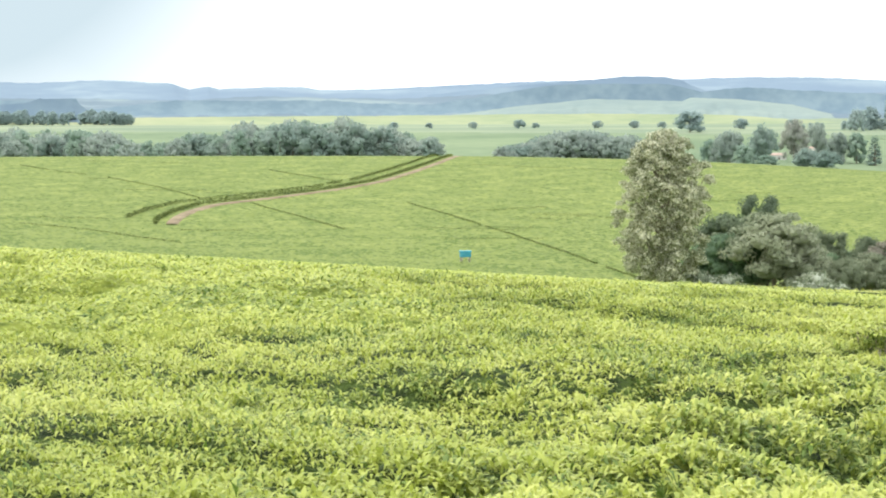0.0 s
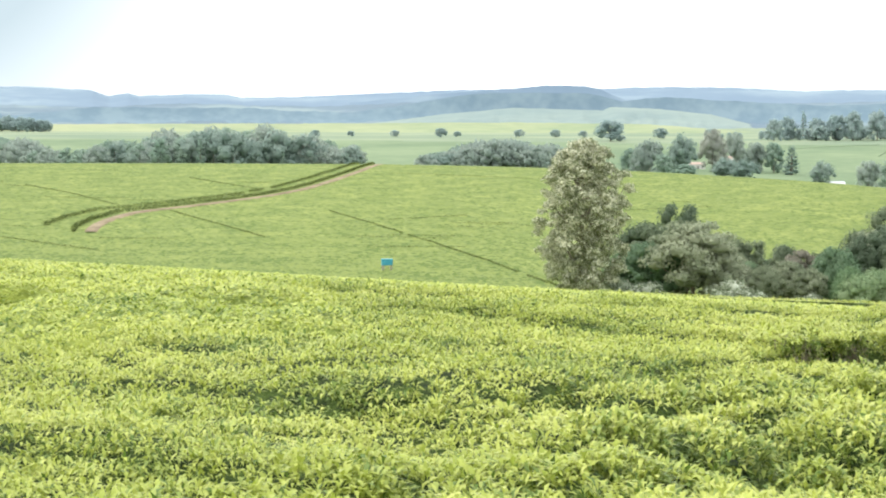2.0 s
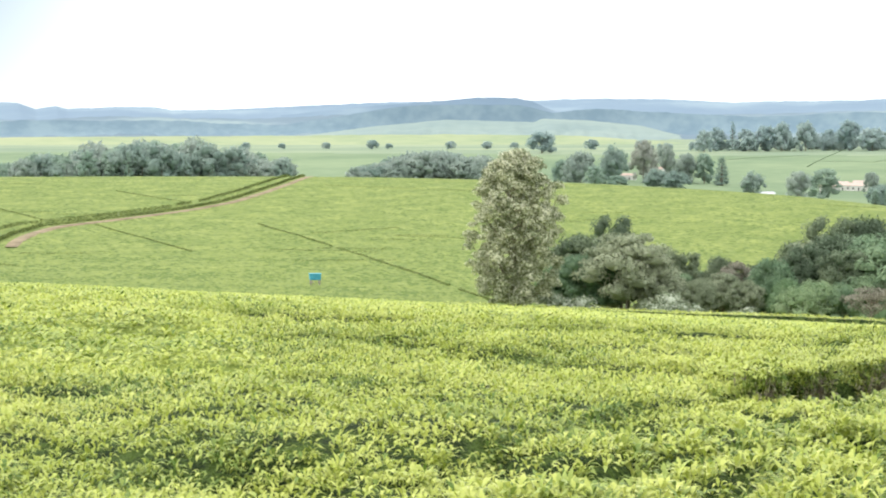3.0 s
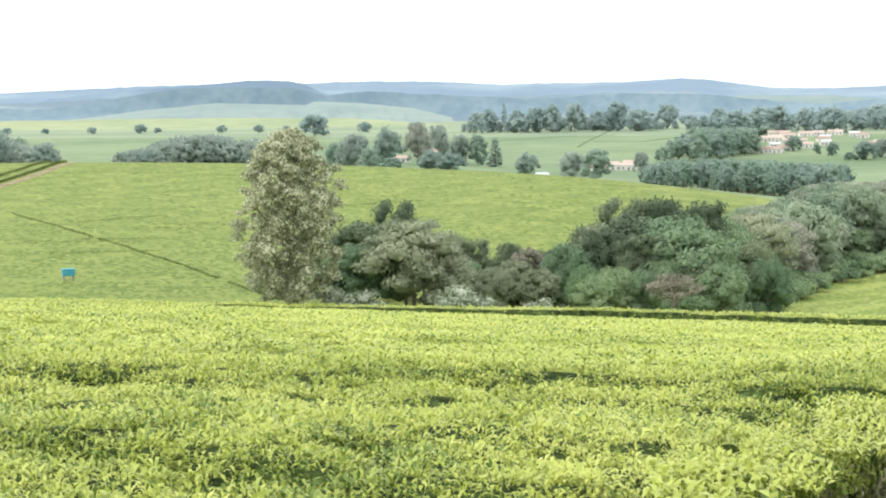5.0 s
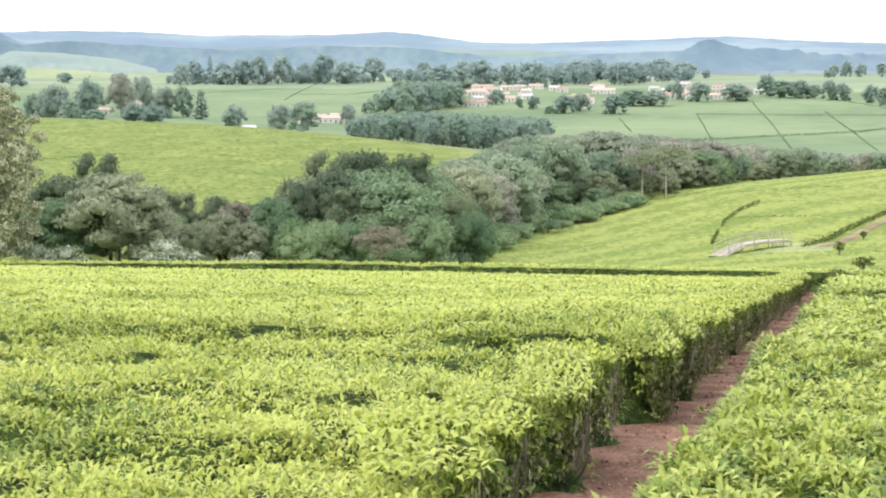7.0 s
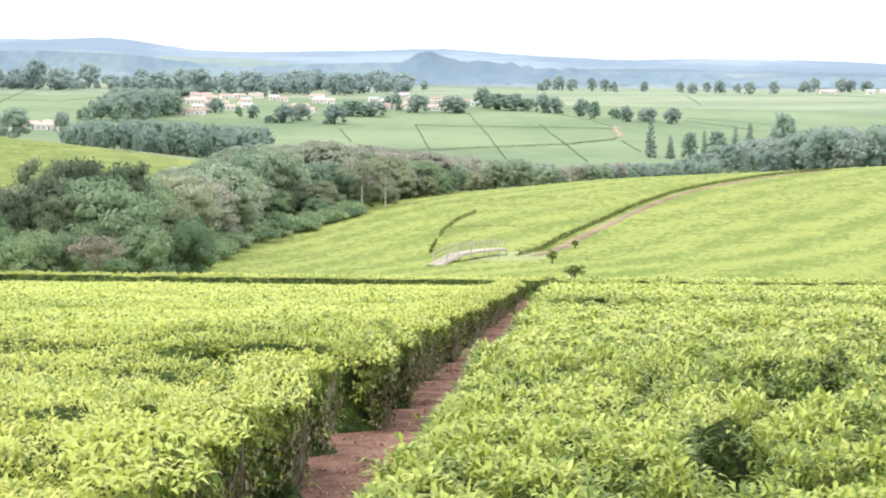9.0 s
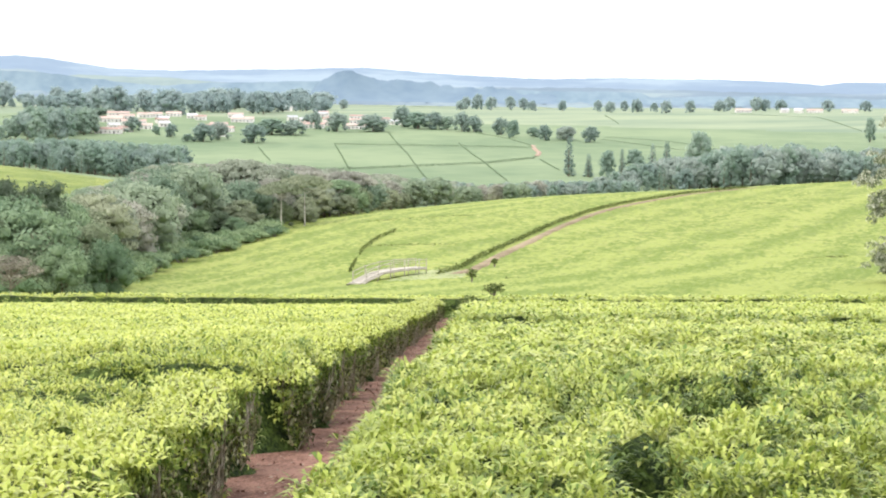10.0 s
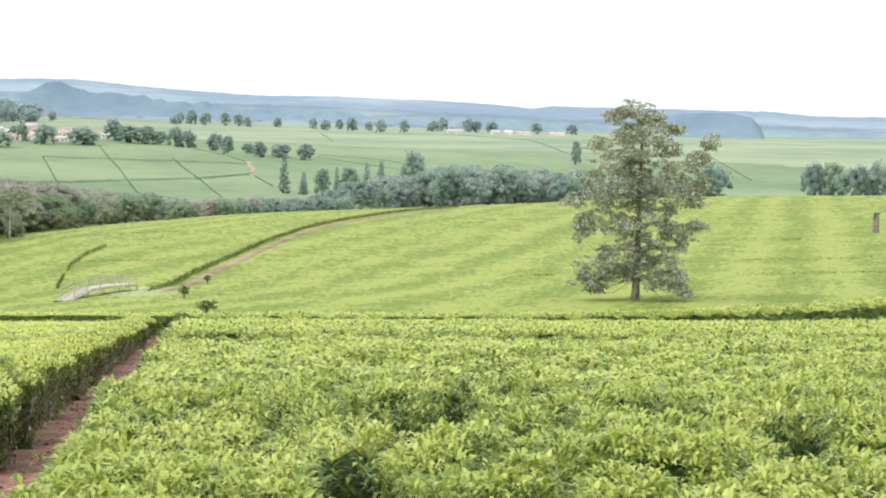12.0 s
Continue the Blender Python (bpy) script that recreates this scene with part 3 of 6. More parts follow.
def build_canopy():
    # dark sheet stands in for shade between the shoots
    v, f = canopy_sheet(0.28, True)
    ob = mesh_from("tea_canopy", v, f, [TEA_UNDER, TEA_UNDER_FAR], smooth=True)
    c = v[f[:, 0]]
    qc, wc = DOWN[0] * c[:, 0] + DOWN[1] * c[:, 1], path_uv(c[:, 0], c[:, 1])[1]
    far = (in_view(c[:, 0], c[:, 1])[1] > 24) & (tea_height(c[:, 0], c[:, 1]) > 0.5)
    far &= ~((qc > 71) & (qc < 74.2)) & ~((qc > 44.6) & (qc < 46.9) & (wc > 1))      # cross-path faces keep the dark sheet, as painted shade
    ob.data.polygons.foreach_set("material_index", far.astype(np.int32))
    tagged(ob, "inner foliage sheet of the tea bushes, darkened for the shade between shoots", "tea", kind="stuff")
    ob = mesh_from("tea_canopy", *canopy_sheet(0.7, False), TEA_FIELD, smooth=True)
    tagged(ob, "plucked tea tables stretching away round the viewpoint", "tea", kind="stuff")
    rs = np.random.RandomState(14)
    n = 150000
    x, y = rs.uniform(-46, 86, n), rs.uniform(-40, 92, n)
    ok = ~in_view(x, y)[0] & (np.hypot(x, y) < 90) & (DOWN[0] * x + DOWN[1] * y < 76)
    x, y = x[ok], y[ok]
    h = tea_height(x, y)
    x, y, h = x[h > 0.4], y[h > 0.4], h[h > 0.4]
    n = len(x)
    t, e = rs.uniform(0, 2 * math.pi, n), np.radians(rs.uniform(20, 70, n))
    d = np.stack([np.cos(t) * np.cos(e), np.sin(t) * np.cos(e), np.sin(e)], 1)
    L = rs.uniform(0.15, 0.27, n)
    v, f = arched_leaves(np.stack([x, y, land_z(x, y) + h - 0.1], 1), d, L, L * 0.5, np.radians(rs.uniform(25, 85, n)))
    tagged(mesh_from("young_tea_leaves", v, f, TEA_LEAF), "bright yellow-green young shoots on the tea table", "tea leaves", kind="stuff")


build_canopy()


def build_leaves():
    rs = np.random.RandomState(4)
    bands = [(8, 15, 620, 0.096), (15, 25, 380, 0.106), (25, 42, 230, 0.115), (42, 64, 130, 0.135), (64, 92, 84, 0.155)]
    for k, (d0, d1, dens, size) in enumerate(bands):
        x0, x1, y0, y1 = -32, 86, -9, 93
        n = int((x1 - x0) * (y1 - y0) * dens / 4)          # shoots of four leaves
        x, y = rs.uniform(x0, x1, n), rs.uniform(y0, y1, n)
        ok, d = in_view(x, y)
        ok &= (d >= d0) & (d < d1) & (np.hypot(x, y) < 92) & (DOWN[0] * x + DOWN[1] * y < 76.3)
        x, y = x[ok], y[ok]
        h = tea_height(x, y)
        hx = tea_height(x + 0.12, y) - h
        hy = tea_height(x, y + 0.12) - h
        ok = (h > np.where(path_uv(x, y)[1] > 1.5, 0.54, 0.45)) | ((h > 0.12) & (rs.rand(len(h)) < np.where(path_uv(x, y)[1] > 1.5, 0.12, 0.6)))
        qq = DOWN[0] * x + DOWN[1] * y
        ok &= ~((h < 0.78) & ((qq > 72.6) | ((qq > 45.6) & (qq < 47.2) & (path_uv(x, y)[1] > 1))))
        x, y, h, hx, hy = x[ok], y[ok], h[ok], hx[ok], hy[ok]
        hollow = sum(tea_height(x + a, y + b) for a, b in ((0.45, 0), (-0.45, 0), (0, 0.45), (0, -0.45))) / 4 - h      # fewer and darker leaves in joints and pits, to paint their shade
        ok = rs.rand(len(h)) > np.clip((hollow - 0.03) * 5.5, 0, 0.82) * np.where(path_uv(x, y)[1] > 1, 1.0, 0.0)
        x, y, h, hx, hy, hollow = x[ok], y[ok], h[ok], hx[ok], hy[ok], hollow[ok]
        steep = np.hypot(hx, hy) / 0.12
        more = np.where((steep > 0.55) & (DOWN[0] * x + DOWN[1] * y < 70))[0]
        more = np.concatenate([more, more]) if d0 < 25 else more
        x, y, h, hx, hy, steep, hollow = (np.concatenate([g, g[more]]) for g in (x, y, h, hx, hy, steep, hollow))
        n = len(x)
        x[n - len(more):] += rs.normal(0, 0.06, len(more))
        y[n - len(more):] += rs.normal(0, 0.06, len(more))
        z = land_z(x, y) + h - 0.06 + rs.uniform(-0.03, 0.05, n)
        z[n - len(more):] += rs.uniform(-0.2, 0.06, len(more))
        patch = noise2(x, y, 2.6, 31) + 0.45 * noise2(x, y, 0.8, 32) - 0.72
        right = path_uv(x, y)[1] > 1.0
        # dark share: mature leaves by noise, painted shade by hollow, slope and height
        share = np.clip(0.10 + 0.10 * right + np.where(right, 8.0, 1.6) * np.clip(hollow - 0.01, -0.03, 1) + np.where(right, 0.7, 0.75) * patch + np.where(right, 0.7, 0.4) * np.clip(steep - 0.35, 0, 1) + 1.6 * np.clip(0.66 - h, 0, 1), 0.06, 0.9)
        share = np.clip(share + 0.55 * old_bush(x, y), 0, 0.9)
        # leaves in pits and hollows get a deep colour, as painted shade
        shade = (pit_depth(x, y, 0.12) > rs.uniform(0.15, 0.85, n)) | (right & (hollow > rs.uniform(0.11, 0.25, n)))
        t0 = rs.uniform(0, 2 * math.pi, n)
        P, D, L, dark = [], [], [], []
        for c in range(4):
            t = t0 + c * 1.7 + rs.uniform(-0.4, 0.4, n)
            e = np.radians(rs.uniform(20, 78, n) if d0 < 25 else rs.uniform(4, 48, n))
            d = np.stack([np.cos(t) * np.cos(e) - 0.5 * np.clip(hx / 0.12, -1, 1), np.sin(t) * np.cos(e) - 0.5 * np.clip(hy / 0.12, -1, 1), np.sin(e)], 1)
            D.append(d / np.linalg.norm(d, axis=1, keepdims=True))
            P.append(np.stack([x + 0.02 * np.cos(t), y + 0.02 * np.sin(t), z + rs.uniform(-0.035, 0.03, n)], 1))
            L.append(size * rs.uniform(0.7, 1.35, n) * np.where(right, 1.25, 1.0))
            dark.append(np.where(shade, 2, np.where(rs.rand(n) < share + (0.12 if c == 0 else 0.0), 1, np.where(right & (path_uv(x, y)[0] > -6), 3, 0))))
        P, D, L, dark = np.concatenate(P), np.concatenate(D), np.concatenate(L), np.concatenate(dark)
        droop = np.radians(rs.uniform(25, 85, len(P)) if d0 < 25 else rs.uniform(5, 45, len(P)))
        for flag, mat, nm, lab in ((0, TEA_LEAF, "young_tea_leaves", "bright yellow-green young shoots on the tea table"), (1, TEA_DARK, "mature_tea_leaves", "dark green tea leaves, mature ones and ones painting shade between the shoots"), (2, TEA_DEEP, "mature_tea_leaves", "deep green tea leaves painting the shade of the hollows"), (3, TEA_LEAF_GREEN, "young_tea_leaves", "light green young shoots on rounded tea bushes")):
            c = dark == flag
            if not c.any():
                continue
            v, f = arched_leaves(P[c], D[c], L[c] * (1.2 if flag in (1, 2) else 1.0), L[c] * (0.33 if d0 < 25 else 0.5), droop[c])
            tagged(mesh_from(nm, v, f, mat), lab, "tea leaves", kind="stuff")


build_leaves()


# ---- tea bushes that edge the path ----
def tea_bush(seed):
    """One clipped bush: stems, a dusty leafy side towards +y, and a bright flat top. Foot at the origin."""
    rs = np.random.RandomState(seed)
    e = tagged(new("tea_bush"), "clipped tea bush with dusty bare sides edging the red path", "tea bush", "bushes along the path")
    for i in range(7):
        x0, y0 = rs.uniform(-0.3, 0.3), rs.uniform(0.0, 0.35)
        x1, y1 = x0 + rs.uniform(-0.25, 0.25), y0 + rs.uniform(-0.1, 0.15)
        v, f = tube([(x0, y0, -0.05), ((x0 + x1) / 2 + rs.uniform(-0.06, 0.06), (y0 + y1) / 2, 0.35), (x1, y1, 0.78)], [0.022, 0.015, 0.007], 5)
        mesh_from("stem", v, f, TWIG, e, smooth=True)
    n = 2300
    t = rs.uniform(-1, 1, n)
    z = 0.12 + 0.73 * rs.uniform(0, 1, n) ** 0.75
    lobes = 1 + 0.16 * np.sin(t * 5 + seed) + 0.12 * np.sin(t * 9 + z * 7 + seed * 2)
    bulge = 0.40 * lobes * np.sqrt(np.clip(1 - np.abs(t) ** 2.6, 0, 1)) * (0.70 + 0.30 * np.sin(z / 0.85 * math.pi * 0.75))
    p = np.stack([t * 0.56, bulge + rs.normal(0, 0.035, n), z], 1)
    nrm = np.stack([t * 0.8, np.ones(n), rs.uniform(-0.2, 0.5, n)], 1) + rs.normal(0, 0.35, (n, 3))
    d = np.stack([rs.normal(0, 1, n), rs.normal(0, 0.35, n), rs.normal(-0.2, 0.8, n)], 1)
    d /= np.linalg.norm(d, axis=1, keepdims=True)
    L = 0.07 * rs.uniform(0.6, 1.3, n)
    keep = rs.rand(n) < np.interp(z, [0.1, 0.35, 0.6], [0.35, 0.65, 1.0])      # thinner towards the foot
    t, z, p, nrm, d, L, n = t[keep], z[keep], p[keep], nrm[keep], d[keep], L[keep], int(keep.sum())
    low = z < 0.62 + rs.normal(0, 0.13, n)
    v, f = leaf_quads(p[low], d[low], nrm[low], L[low], L[low] * 0.45)
    tagged(mesh_from("side_foliage", v, f, TEA_SIDE, e), "dusty olive side leaves", kind="stuff")
    v, f = leaf_quads(p[~low], d[~low], nrm[~low], L[~low], L[~low] * 0.5)
    tagged(mesh_from("upper_foliage", v, f, TEA_DARK, e), "dark green upper leaves", kind="stuff")
    m = 700
    p = np.stack([rs.uniform(-0.6, 0.6, m), rs.uniform(-0.25, 0.42, m), 0.80 + rs.uniform(0, 0.07, m)], 1)
    p = p[(p[:, 0] / 0.6) ** 4 + np.maximum(p[:, 1] / 0.43, 0) ** 4 < 1]
    m = len(p)
    a, el = rs.uniform(0, 2 * math.pi, m), np.radians(rs.uniform(15, 75, m))
    d = np.stack([np.cos(a) * np.cos(el), np.sin(a) * np.cos(el), np.sin(el)], 1)
    u = np.stack([-np.cos(a) * np.sin(el), -np.sin(a) * np.sin(el), np.cos(el)], 1) + rs.normal(0, 0.25, (m, 3))
    L = 0.082 * rs.uniform(0.7, 1.3, m)
    v, f = arched_leaves(p, d, L, L * 0.42, np.radians(rs.uniform(25, 85, m)))
    tagged(mesh_from("shoot_layer", v, f, TEA_LEAF, e), "bright yellow-green shoots", kind="stuff")
    v, f = [], []
    for i in range(120):
        x0, zz = rs.uniform(-0.5, 0.5), rs.uniform(0.05, 0.5)
        y0 = 0.36 * math.sqrt(max(0, 1 - abs(x0 / 0.56) ** 3.5))
        tv, tf = tube([(x0, y0 - 0.05, zz), (x0 + rs.uniform(-0.06, 0.06), y0 + 0.03, zz + 0.12), (x0 + rs.uniform(-0.12, 0.12), y0 + 0.04, zz + rs.uniform(0.2, 0.36))], [0.007, 0.006, 0.004], 3)
        f += [tuple(c + len(v) for c in g) for g in tf]
        v += tv
    tagged(mesh_from("twig_mat", v, f, TWIG, e), "tangle of pale dry twigs", kind="stuff")
    return e


BUSHES = [tea_bush(100 + i) for i in range(5)]
rs = np.random.RandomState(8)
turn_right = math.degrees(math.atan2(-MAIN_N[0], MAIN_N[1]))
for count, (sp, wide) in enumerate(EDGE_BUSHES):
    back = 0.32 + SET_BACK[count] + (0.26 if 0.9 < sp < 3.4 else 0.0)
    x, y = MAIN_O[0] + MAIN_D[0] * sp - MAIN_N[0] * back, MAIN_O[1] + MAIN_D[1] * sp - MAIN_N[1] * back
    q = DOWN[0] * x + DOWN[1] * y
    if q > 71:
        continue
    m = pose(x, y, float(land_z(x, y)), 0, 0, turn_right + math.degrees(math.atan2(0.6, wide)) + rs.uniform(-4, 4))
    b = BUSHES[count] if count < 5 else copy_thing(BUSHES[int(rs.randint(5))], m)
    b.matrix_basis = m @ Matrix.Diagonal((wide * 0.88, rs.uniform(0.95, 1.4), rs.uniform(0.95, 1.08) * (1 + 0.22 * max(0.0, min(1.0, (62 - q) / 34))), 1))


def path_litter():
    """Clods and dry fallen leaves on the red path."""
    rs = np.random.RandomState(55)
    n = 2600
    sp, w = rs.uniform(-5, 64, n), rs.uniform(-0.1, 1.35, n)
    x, y = MAIN_O[0] + MAIN_D[0] * sp + MAIN_N[0] * w, MAIN_O[1] + MAIN_D[1] * sp + MAIN_N[1] * w
    p = np.stack([x, y, land_z(x, y) + 0.012], 1)
    t = rs.uniform(0, 2 * math.pi, n)
    d = np.stack([np.cos(t), np.sin(t), rs.uniform(-0.1, 0.3, n)], 1)
    u = np.stack([rs.normal(0, 0.3, n), rs.normal(0, 0.3, n), np.ones(n)], 1)
    L = rs.uniform(0.02, 0.06, n)
    half = n * 3 // 5
    v, f = leaf_quads(p[:half], d[:half], u[:half], L[:half], L[:half] * 0.8, 0.4)
    tagged(mesh_from("soil_clods", v, f, SOIL), "loose red clods on the tea path", "soil", kind="stuff")
    v, f = leaf_quads(p[half:], d[half:], u[half:], L[half:], L[half:] * 0.5)
    tagged(mesh_from("fallen_leaves", v, f, TWIG), "dry fallen leaves on the tea path", "leaf litter", kind="stuff")


path_litter()


# ---- far tea: bush tops, rows and tracks on the hills ----
def resample(pts, step):
    out = []
    for (x0, y0), (x1, y1) in zip(pts[:-1], pts[1:]):
        n = max(1, int(math.hypot(x1 - x0, y1 - y0) / step))
        out += [(x0 + (x1 - x0) * i / n, y0 + (y1 - y0) * i / n) for i in range(n)]
    out.append(pts[-1])
    p = np.array(out)
    for _ in range(3):
        p[1:-1] = (p[:-2] + 2 * p[1:-1] + p[2:]) / 4
    return p


def strip(name, pts, width, mat, lift, label, category, step=3.0):
    """A flat strip of ground surface draped along a line, with a crown across it."""
    p = resample(pts, step)
    d = np.gradient(p, axis=0)
    d /= np.maximum(np.linalg.norm(d, axis=1, keepdims=True), 1e-6)
    nn = np.stack([-d[:, 1], d[:, 0]], 1)
    rows = []
    for o, up in ((-0.5, -0.3), (-0.36, 0.02), (0.36, 0.02), (0.5, -0.3)):
        q = p + nn * width * o
        rows.append(np.stack([q[:, 0], q[:, 1], land_z(q[:, 0], q[:, 1]) + lift + up], 1))
    v = np.stack(rows, 1).reshape(-1, 3)
    i, j = np.meshgrid(np.arange(len(p) - 1), np.arange(3), indexing="ij")
    f = np.stack([i * 4 + j, i * 4 + j + 1, (i + 1) * 4 + j + 1, (i + 1) * 4 + j], -1).reshape(-1, 4)
    return tagged(mesh_from(name, v, f, mat, smooth=True), label, category, kind="structure")


def hedge(name, pts, width, height, mat, label, seed, per=14, size=0.4, broken=0.0):
    """A leafy row draped along a line: clumps of leaves up to a height."""
    rs = np.random.RandomState(seed)
    p = resample(pts, 1.0)
    length = len(p)
    n = int(length * per)
    u = rs.uniform(0, length - 1.001, n)
    i = u.astype(int)
    c = p[i] + (p[i + 1] - p[i]) * (u - i)[:, None] + rs.normal(0, width * 0.35, (n, 2))
    ok = noise2(u, u * 0, 6.0, seed) > broken
    c = c[ok]
    n = len(c)
    z = land_z(c[:, 0], c[:, 1]) + 0.05 + rs.uniform(0, height, n)
    nrm = rs.normal(0, 1, (n, 3)) + np.array([0, 0, 0.5])
    d = np.cross(nrm, rs.normal(0, 1, (n, 3)))
    d /= np.linalg.norm(d, axis=1, keepdims=True)
    L = size * rs.uniform(0.6, 1.4, n)
    v, f = leaf_quads(np.stack([c[:, 0], c[:, 1], z], 1), d, nrm, L, L * 0.7)
    return tagged(mesh_from(name, v, f, mat), label, "hedge row", kind="stuff")


def far_tea():
    """Low plucked bush tops on the far slopes: flat pyramids sunk in the ground."""
    rs = np.random.RandomState(57)
    n = 120000
    a, r = rs.uniform(-68, 17, n), np.exp(rs.uniform(math.log(84), math.log(470), n))
    x, y = -np.sin(np.radians(a)) * r, np.cos(np.radians(a)) * r
    crest = np.interp(a, [-70, -56, -46, -36, -30, -27, -20, -12, 0, 20], [430, 410, 370, 330, 215, 150, 410, 470, 490, 490])
    ok = (DOWN[0] * x + DOWN[1] * y > 77) & (r < crest)
    x, y, r = x[ok], y[ok], r[ok]
    n = len(x)
    half, t = (0.42 + 0.0012 * r) * rs.uniform(0.6, 1.3, n), rs.uniform(0, 6.28, n)
    top = rs.uniform(0.06, 0.15, n)
    v = np.empty((n, 5, 3))
    for k in range(4):
        v[:, k, 0], v[:, k, 1] = x + np.cos(t + k * math.pi / 2) * half, y + np.sin(t + k * math.pi / 2) * half
        v[:, k, 2] = land_z(v[:, k, 0], v[:, k, 1]) - 0.04
    v[:, 4] = np.stack([x, y, land_z(x, y) + top], 1)
    f = np.concatenate([np.arange(n)[:, None] * 5 + np.array([k, (k + 1) % 4, 4]) for k in range(4)])
    ob = mesh_from("far_tea_bushes", v.reshape(-1, 3), f, [TEA_TUFT, TEA_TUFT_LEFT], smooth=True)
    # bushes on the left hill take the darker, greener colour
    old = np.degrees(np.arctan2(-x, y)) > -27
    ob.data.polygons.foreach_set("material_index", np.tile(old, 4).astype(np.int32))
    tagged(ob, "plucked yellow-green tea bushes on the far slopes", "tea", kind="stuff")


far_tea()
LEFT_TRACK = [(-31.5, 192), (-32.5, 201.7), (-32.6, 217.5), (-30.9, 234.7), (-23.2, 251.6), (-12.0, 278.5), (-4.9, 301.8), (2.1, 336.1), (8.0, 369), (12.5, 402), (16, 440)]
RIGHT_TRACK = [(86, 104.5), (91.4, 108.0), (99.9, 115.5), (115.2, 127.1), (133.3, 141.0), (154.6, 155.7), (176.1, 168.8), (204.8, 184.3), (235, 196)]
strip("road_left", LEFT_TRACK, 2.0, TRACK, 0.12, "winding red earth track through the far tea", "track")
strip("road_right", RIGHT_TRACK, 1.35, TRACK, 0.10, "red earth track climbing the tea slope", "track")


def beside(pts, off):
    p = np.array(pts)
    d = np.gradient(p, axis=0)
    d /= np.linalg.norm(d, axis=1, keepdims=True)
    return [tuple(q) for q in p + np.stack([-d[:, 1], d[:, 0]], 1) * off]


hedge("track_hedge", beside(LEFT_TRACK, 2.2), 0.4, 0.55, TEA_GAP, "dark tea edge along the winding track", 301, 50, 0.19)
hedge("track_hedge", beside(LEFT_TRACK[1:], 6.5), 0.5, 0.5, TEA_GAP, "second dark tea row above the winding track", 302, 36, 0.19, 0.2)
hedge("track_hedge", beside(RIGHT_TRACK, 1.55), 0.3, 0.42, TEA_GAP, "dark tea edge along the climbing track", 303, 50, 0.17)
# strips of near-black leaves colour in the shadow line along both paths
for q0, a0, a1, lab, sd in ((73.75, 16, -66, "dark leaf strip painting the shaded edge of the cross path", 304), (46.5, -42, -66, "dark leaf strip painting the shaded edge of the side path", 305)):
    pts = []
    for a in np.arange(a0, a1, -1.0):
        g = DOWN[0] * -math.sin(radians(a)) + DOWN[1] * math.cos(radians(a))
        pts.append(at(a, q0 / g))
    if q0 < 50:
        pts = [p for p in pts if path_uv(*p)[1] > 1.5]
    hedge("path_edge", pts, 0.10, 0.66, TEA_DEEP, lab, sd, 130, 0.11, 0.2)
ROWS_FAR = [
    [(-87.2, 344.8), (-74.4, 322.3), (-61.5, 305.8), (-46.2, 276.3), (-34.5, 248)],
    [(-25.6, 239.0), (-16.5, 213.2), (-9.0, 188.8)],
    [(-30.5, 335.0), (-12.6, 296.3)],
    [(-49.3, 184.5), (-38.7, 175.9), (-25.7, 158.0)],
    [(-0.5, 245), (5.5, 220), (12.0, 185), (16.0, 152), (17.5, 124), (18.0, 108)],
    [(7.5, 226), (22.0, 240)],
    [(14.3, 362), (33.2, 352), (51.4, 344)],
    [(32.0, 244.3), (49.4, 255.5), (69.2, 265.9)],
    [(83.4, 116.4), (91.0, 126), (99.2, 136), (107.4, 144.6), (115.2, 151.2)],
    [(158.3, 95.5), (173.9, 91.5)], [(114.3, 66.1), (122.4, 56.6)],
]
# dark leaf rows stand in for the shaded gaps, the ground isn't cut
for i, pts in enumerate(ROWS_FAR):
    hedge("tea_row_gap", pts, 0.15, 0.42 if i == 8 else 0.20, TEA_GAP, "low dark leaf row in place of a shaded gap between blocks of far tea", 320 + i, 50 if i == 8 else 24, 0.12, 0.1 if i == 8 else 0.2)
rs = np.random.RandomState(31)
for i in range(80):                        # short dark leaf rows colouring in shaded gaps of the far tea
    a, r = rs.uniform(-66, 14), rs.uniform(125, 380)
    if -33 < a < -9 and not (r > 270 and a > -25) or a < -33 and i % 3:
        continue
    x, y = at(a, r)
    w = rs.uniform(3, 16)
    da = rs.uniform(-0.25, 0.35)
    tx, ty = math.cos(radians(a) + da), math.sin(radians(a) + da)
    hedge("tea_row_gap", [(x - tx * w / 2, y - ty * w / 2), (x, y + rs.uniform(-0.4, 0.4)), (x + tx * w / 2, y + ty * w / 2)], 0.12, 0.14, TEA_GAP, "short dark leaf row in place of a shaded gap in the far tea", 400 + i, 22, 0.13, 0.2)


# ---- trees ----
def ball(sub):
    b = bmesh.new()
    bmesh.ops.create_icosphere(b, subdivisions=sub, radius=1)
    v, f = np.array([v.co for v in b.verts]), np.array([[v.index for v in f.verts] for f in b.faces])
    b.free()
    return v, f


BALLS = {1: ball(1)}


def leaf_tris(p, d, up, length, width):
    """Pointed leaf sprays of one triangle each."""
    side = np.cross(d, up)
    side /= np.maximum(np.linalg.norm(side, axis=1, keepdims=True), 1e-6)
    a = p + side * width[:, None] * 0.5
    b = p - side * width[:, None] * 0.5
    v = np.stack([a, b, p + d * length[:, None]], 1).reshape(-1, 3)
    return v, np.arange(len(p) * 3).reshape(-1, 3)


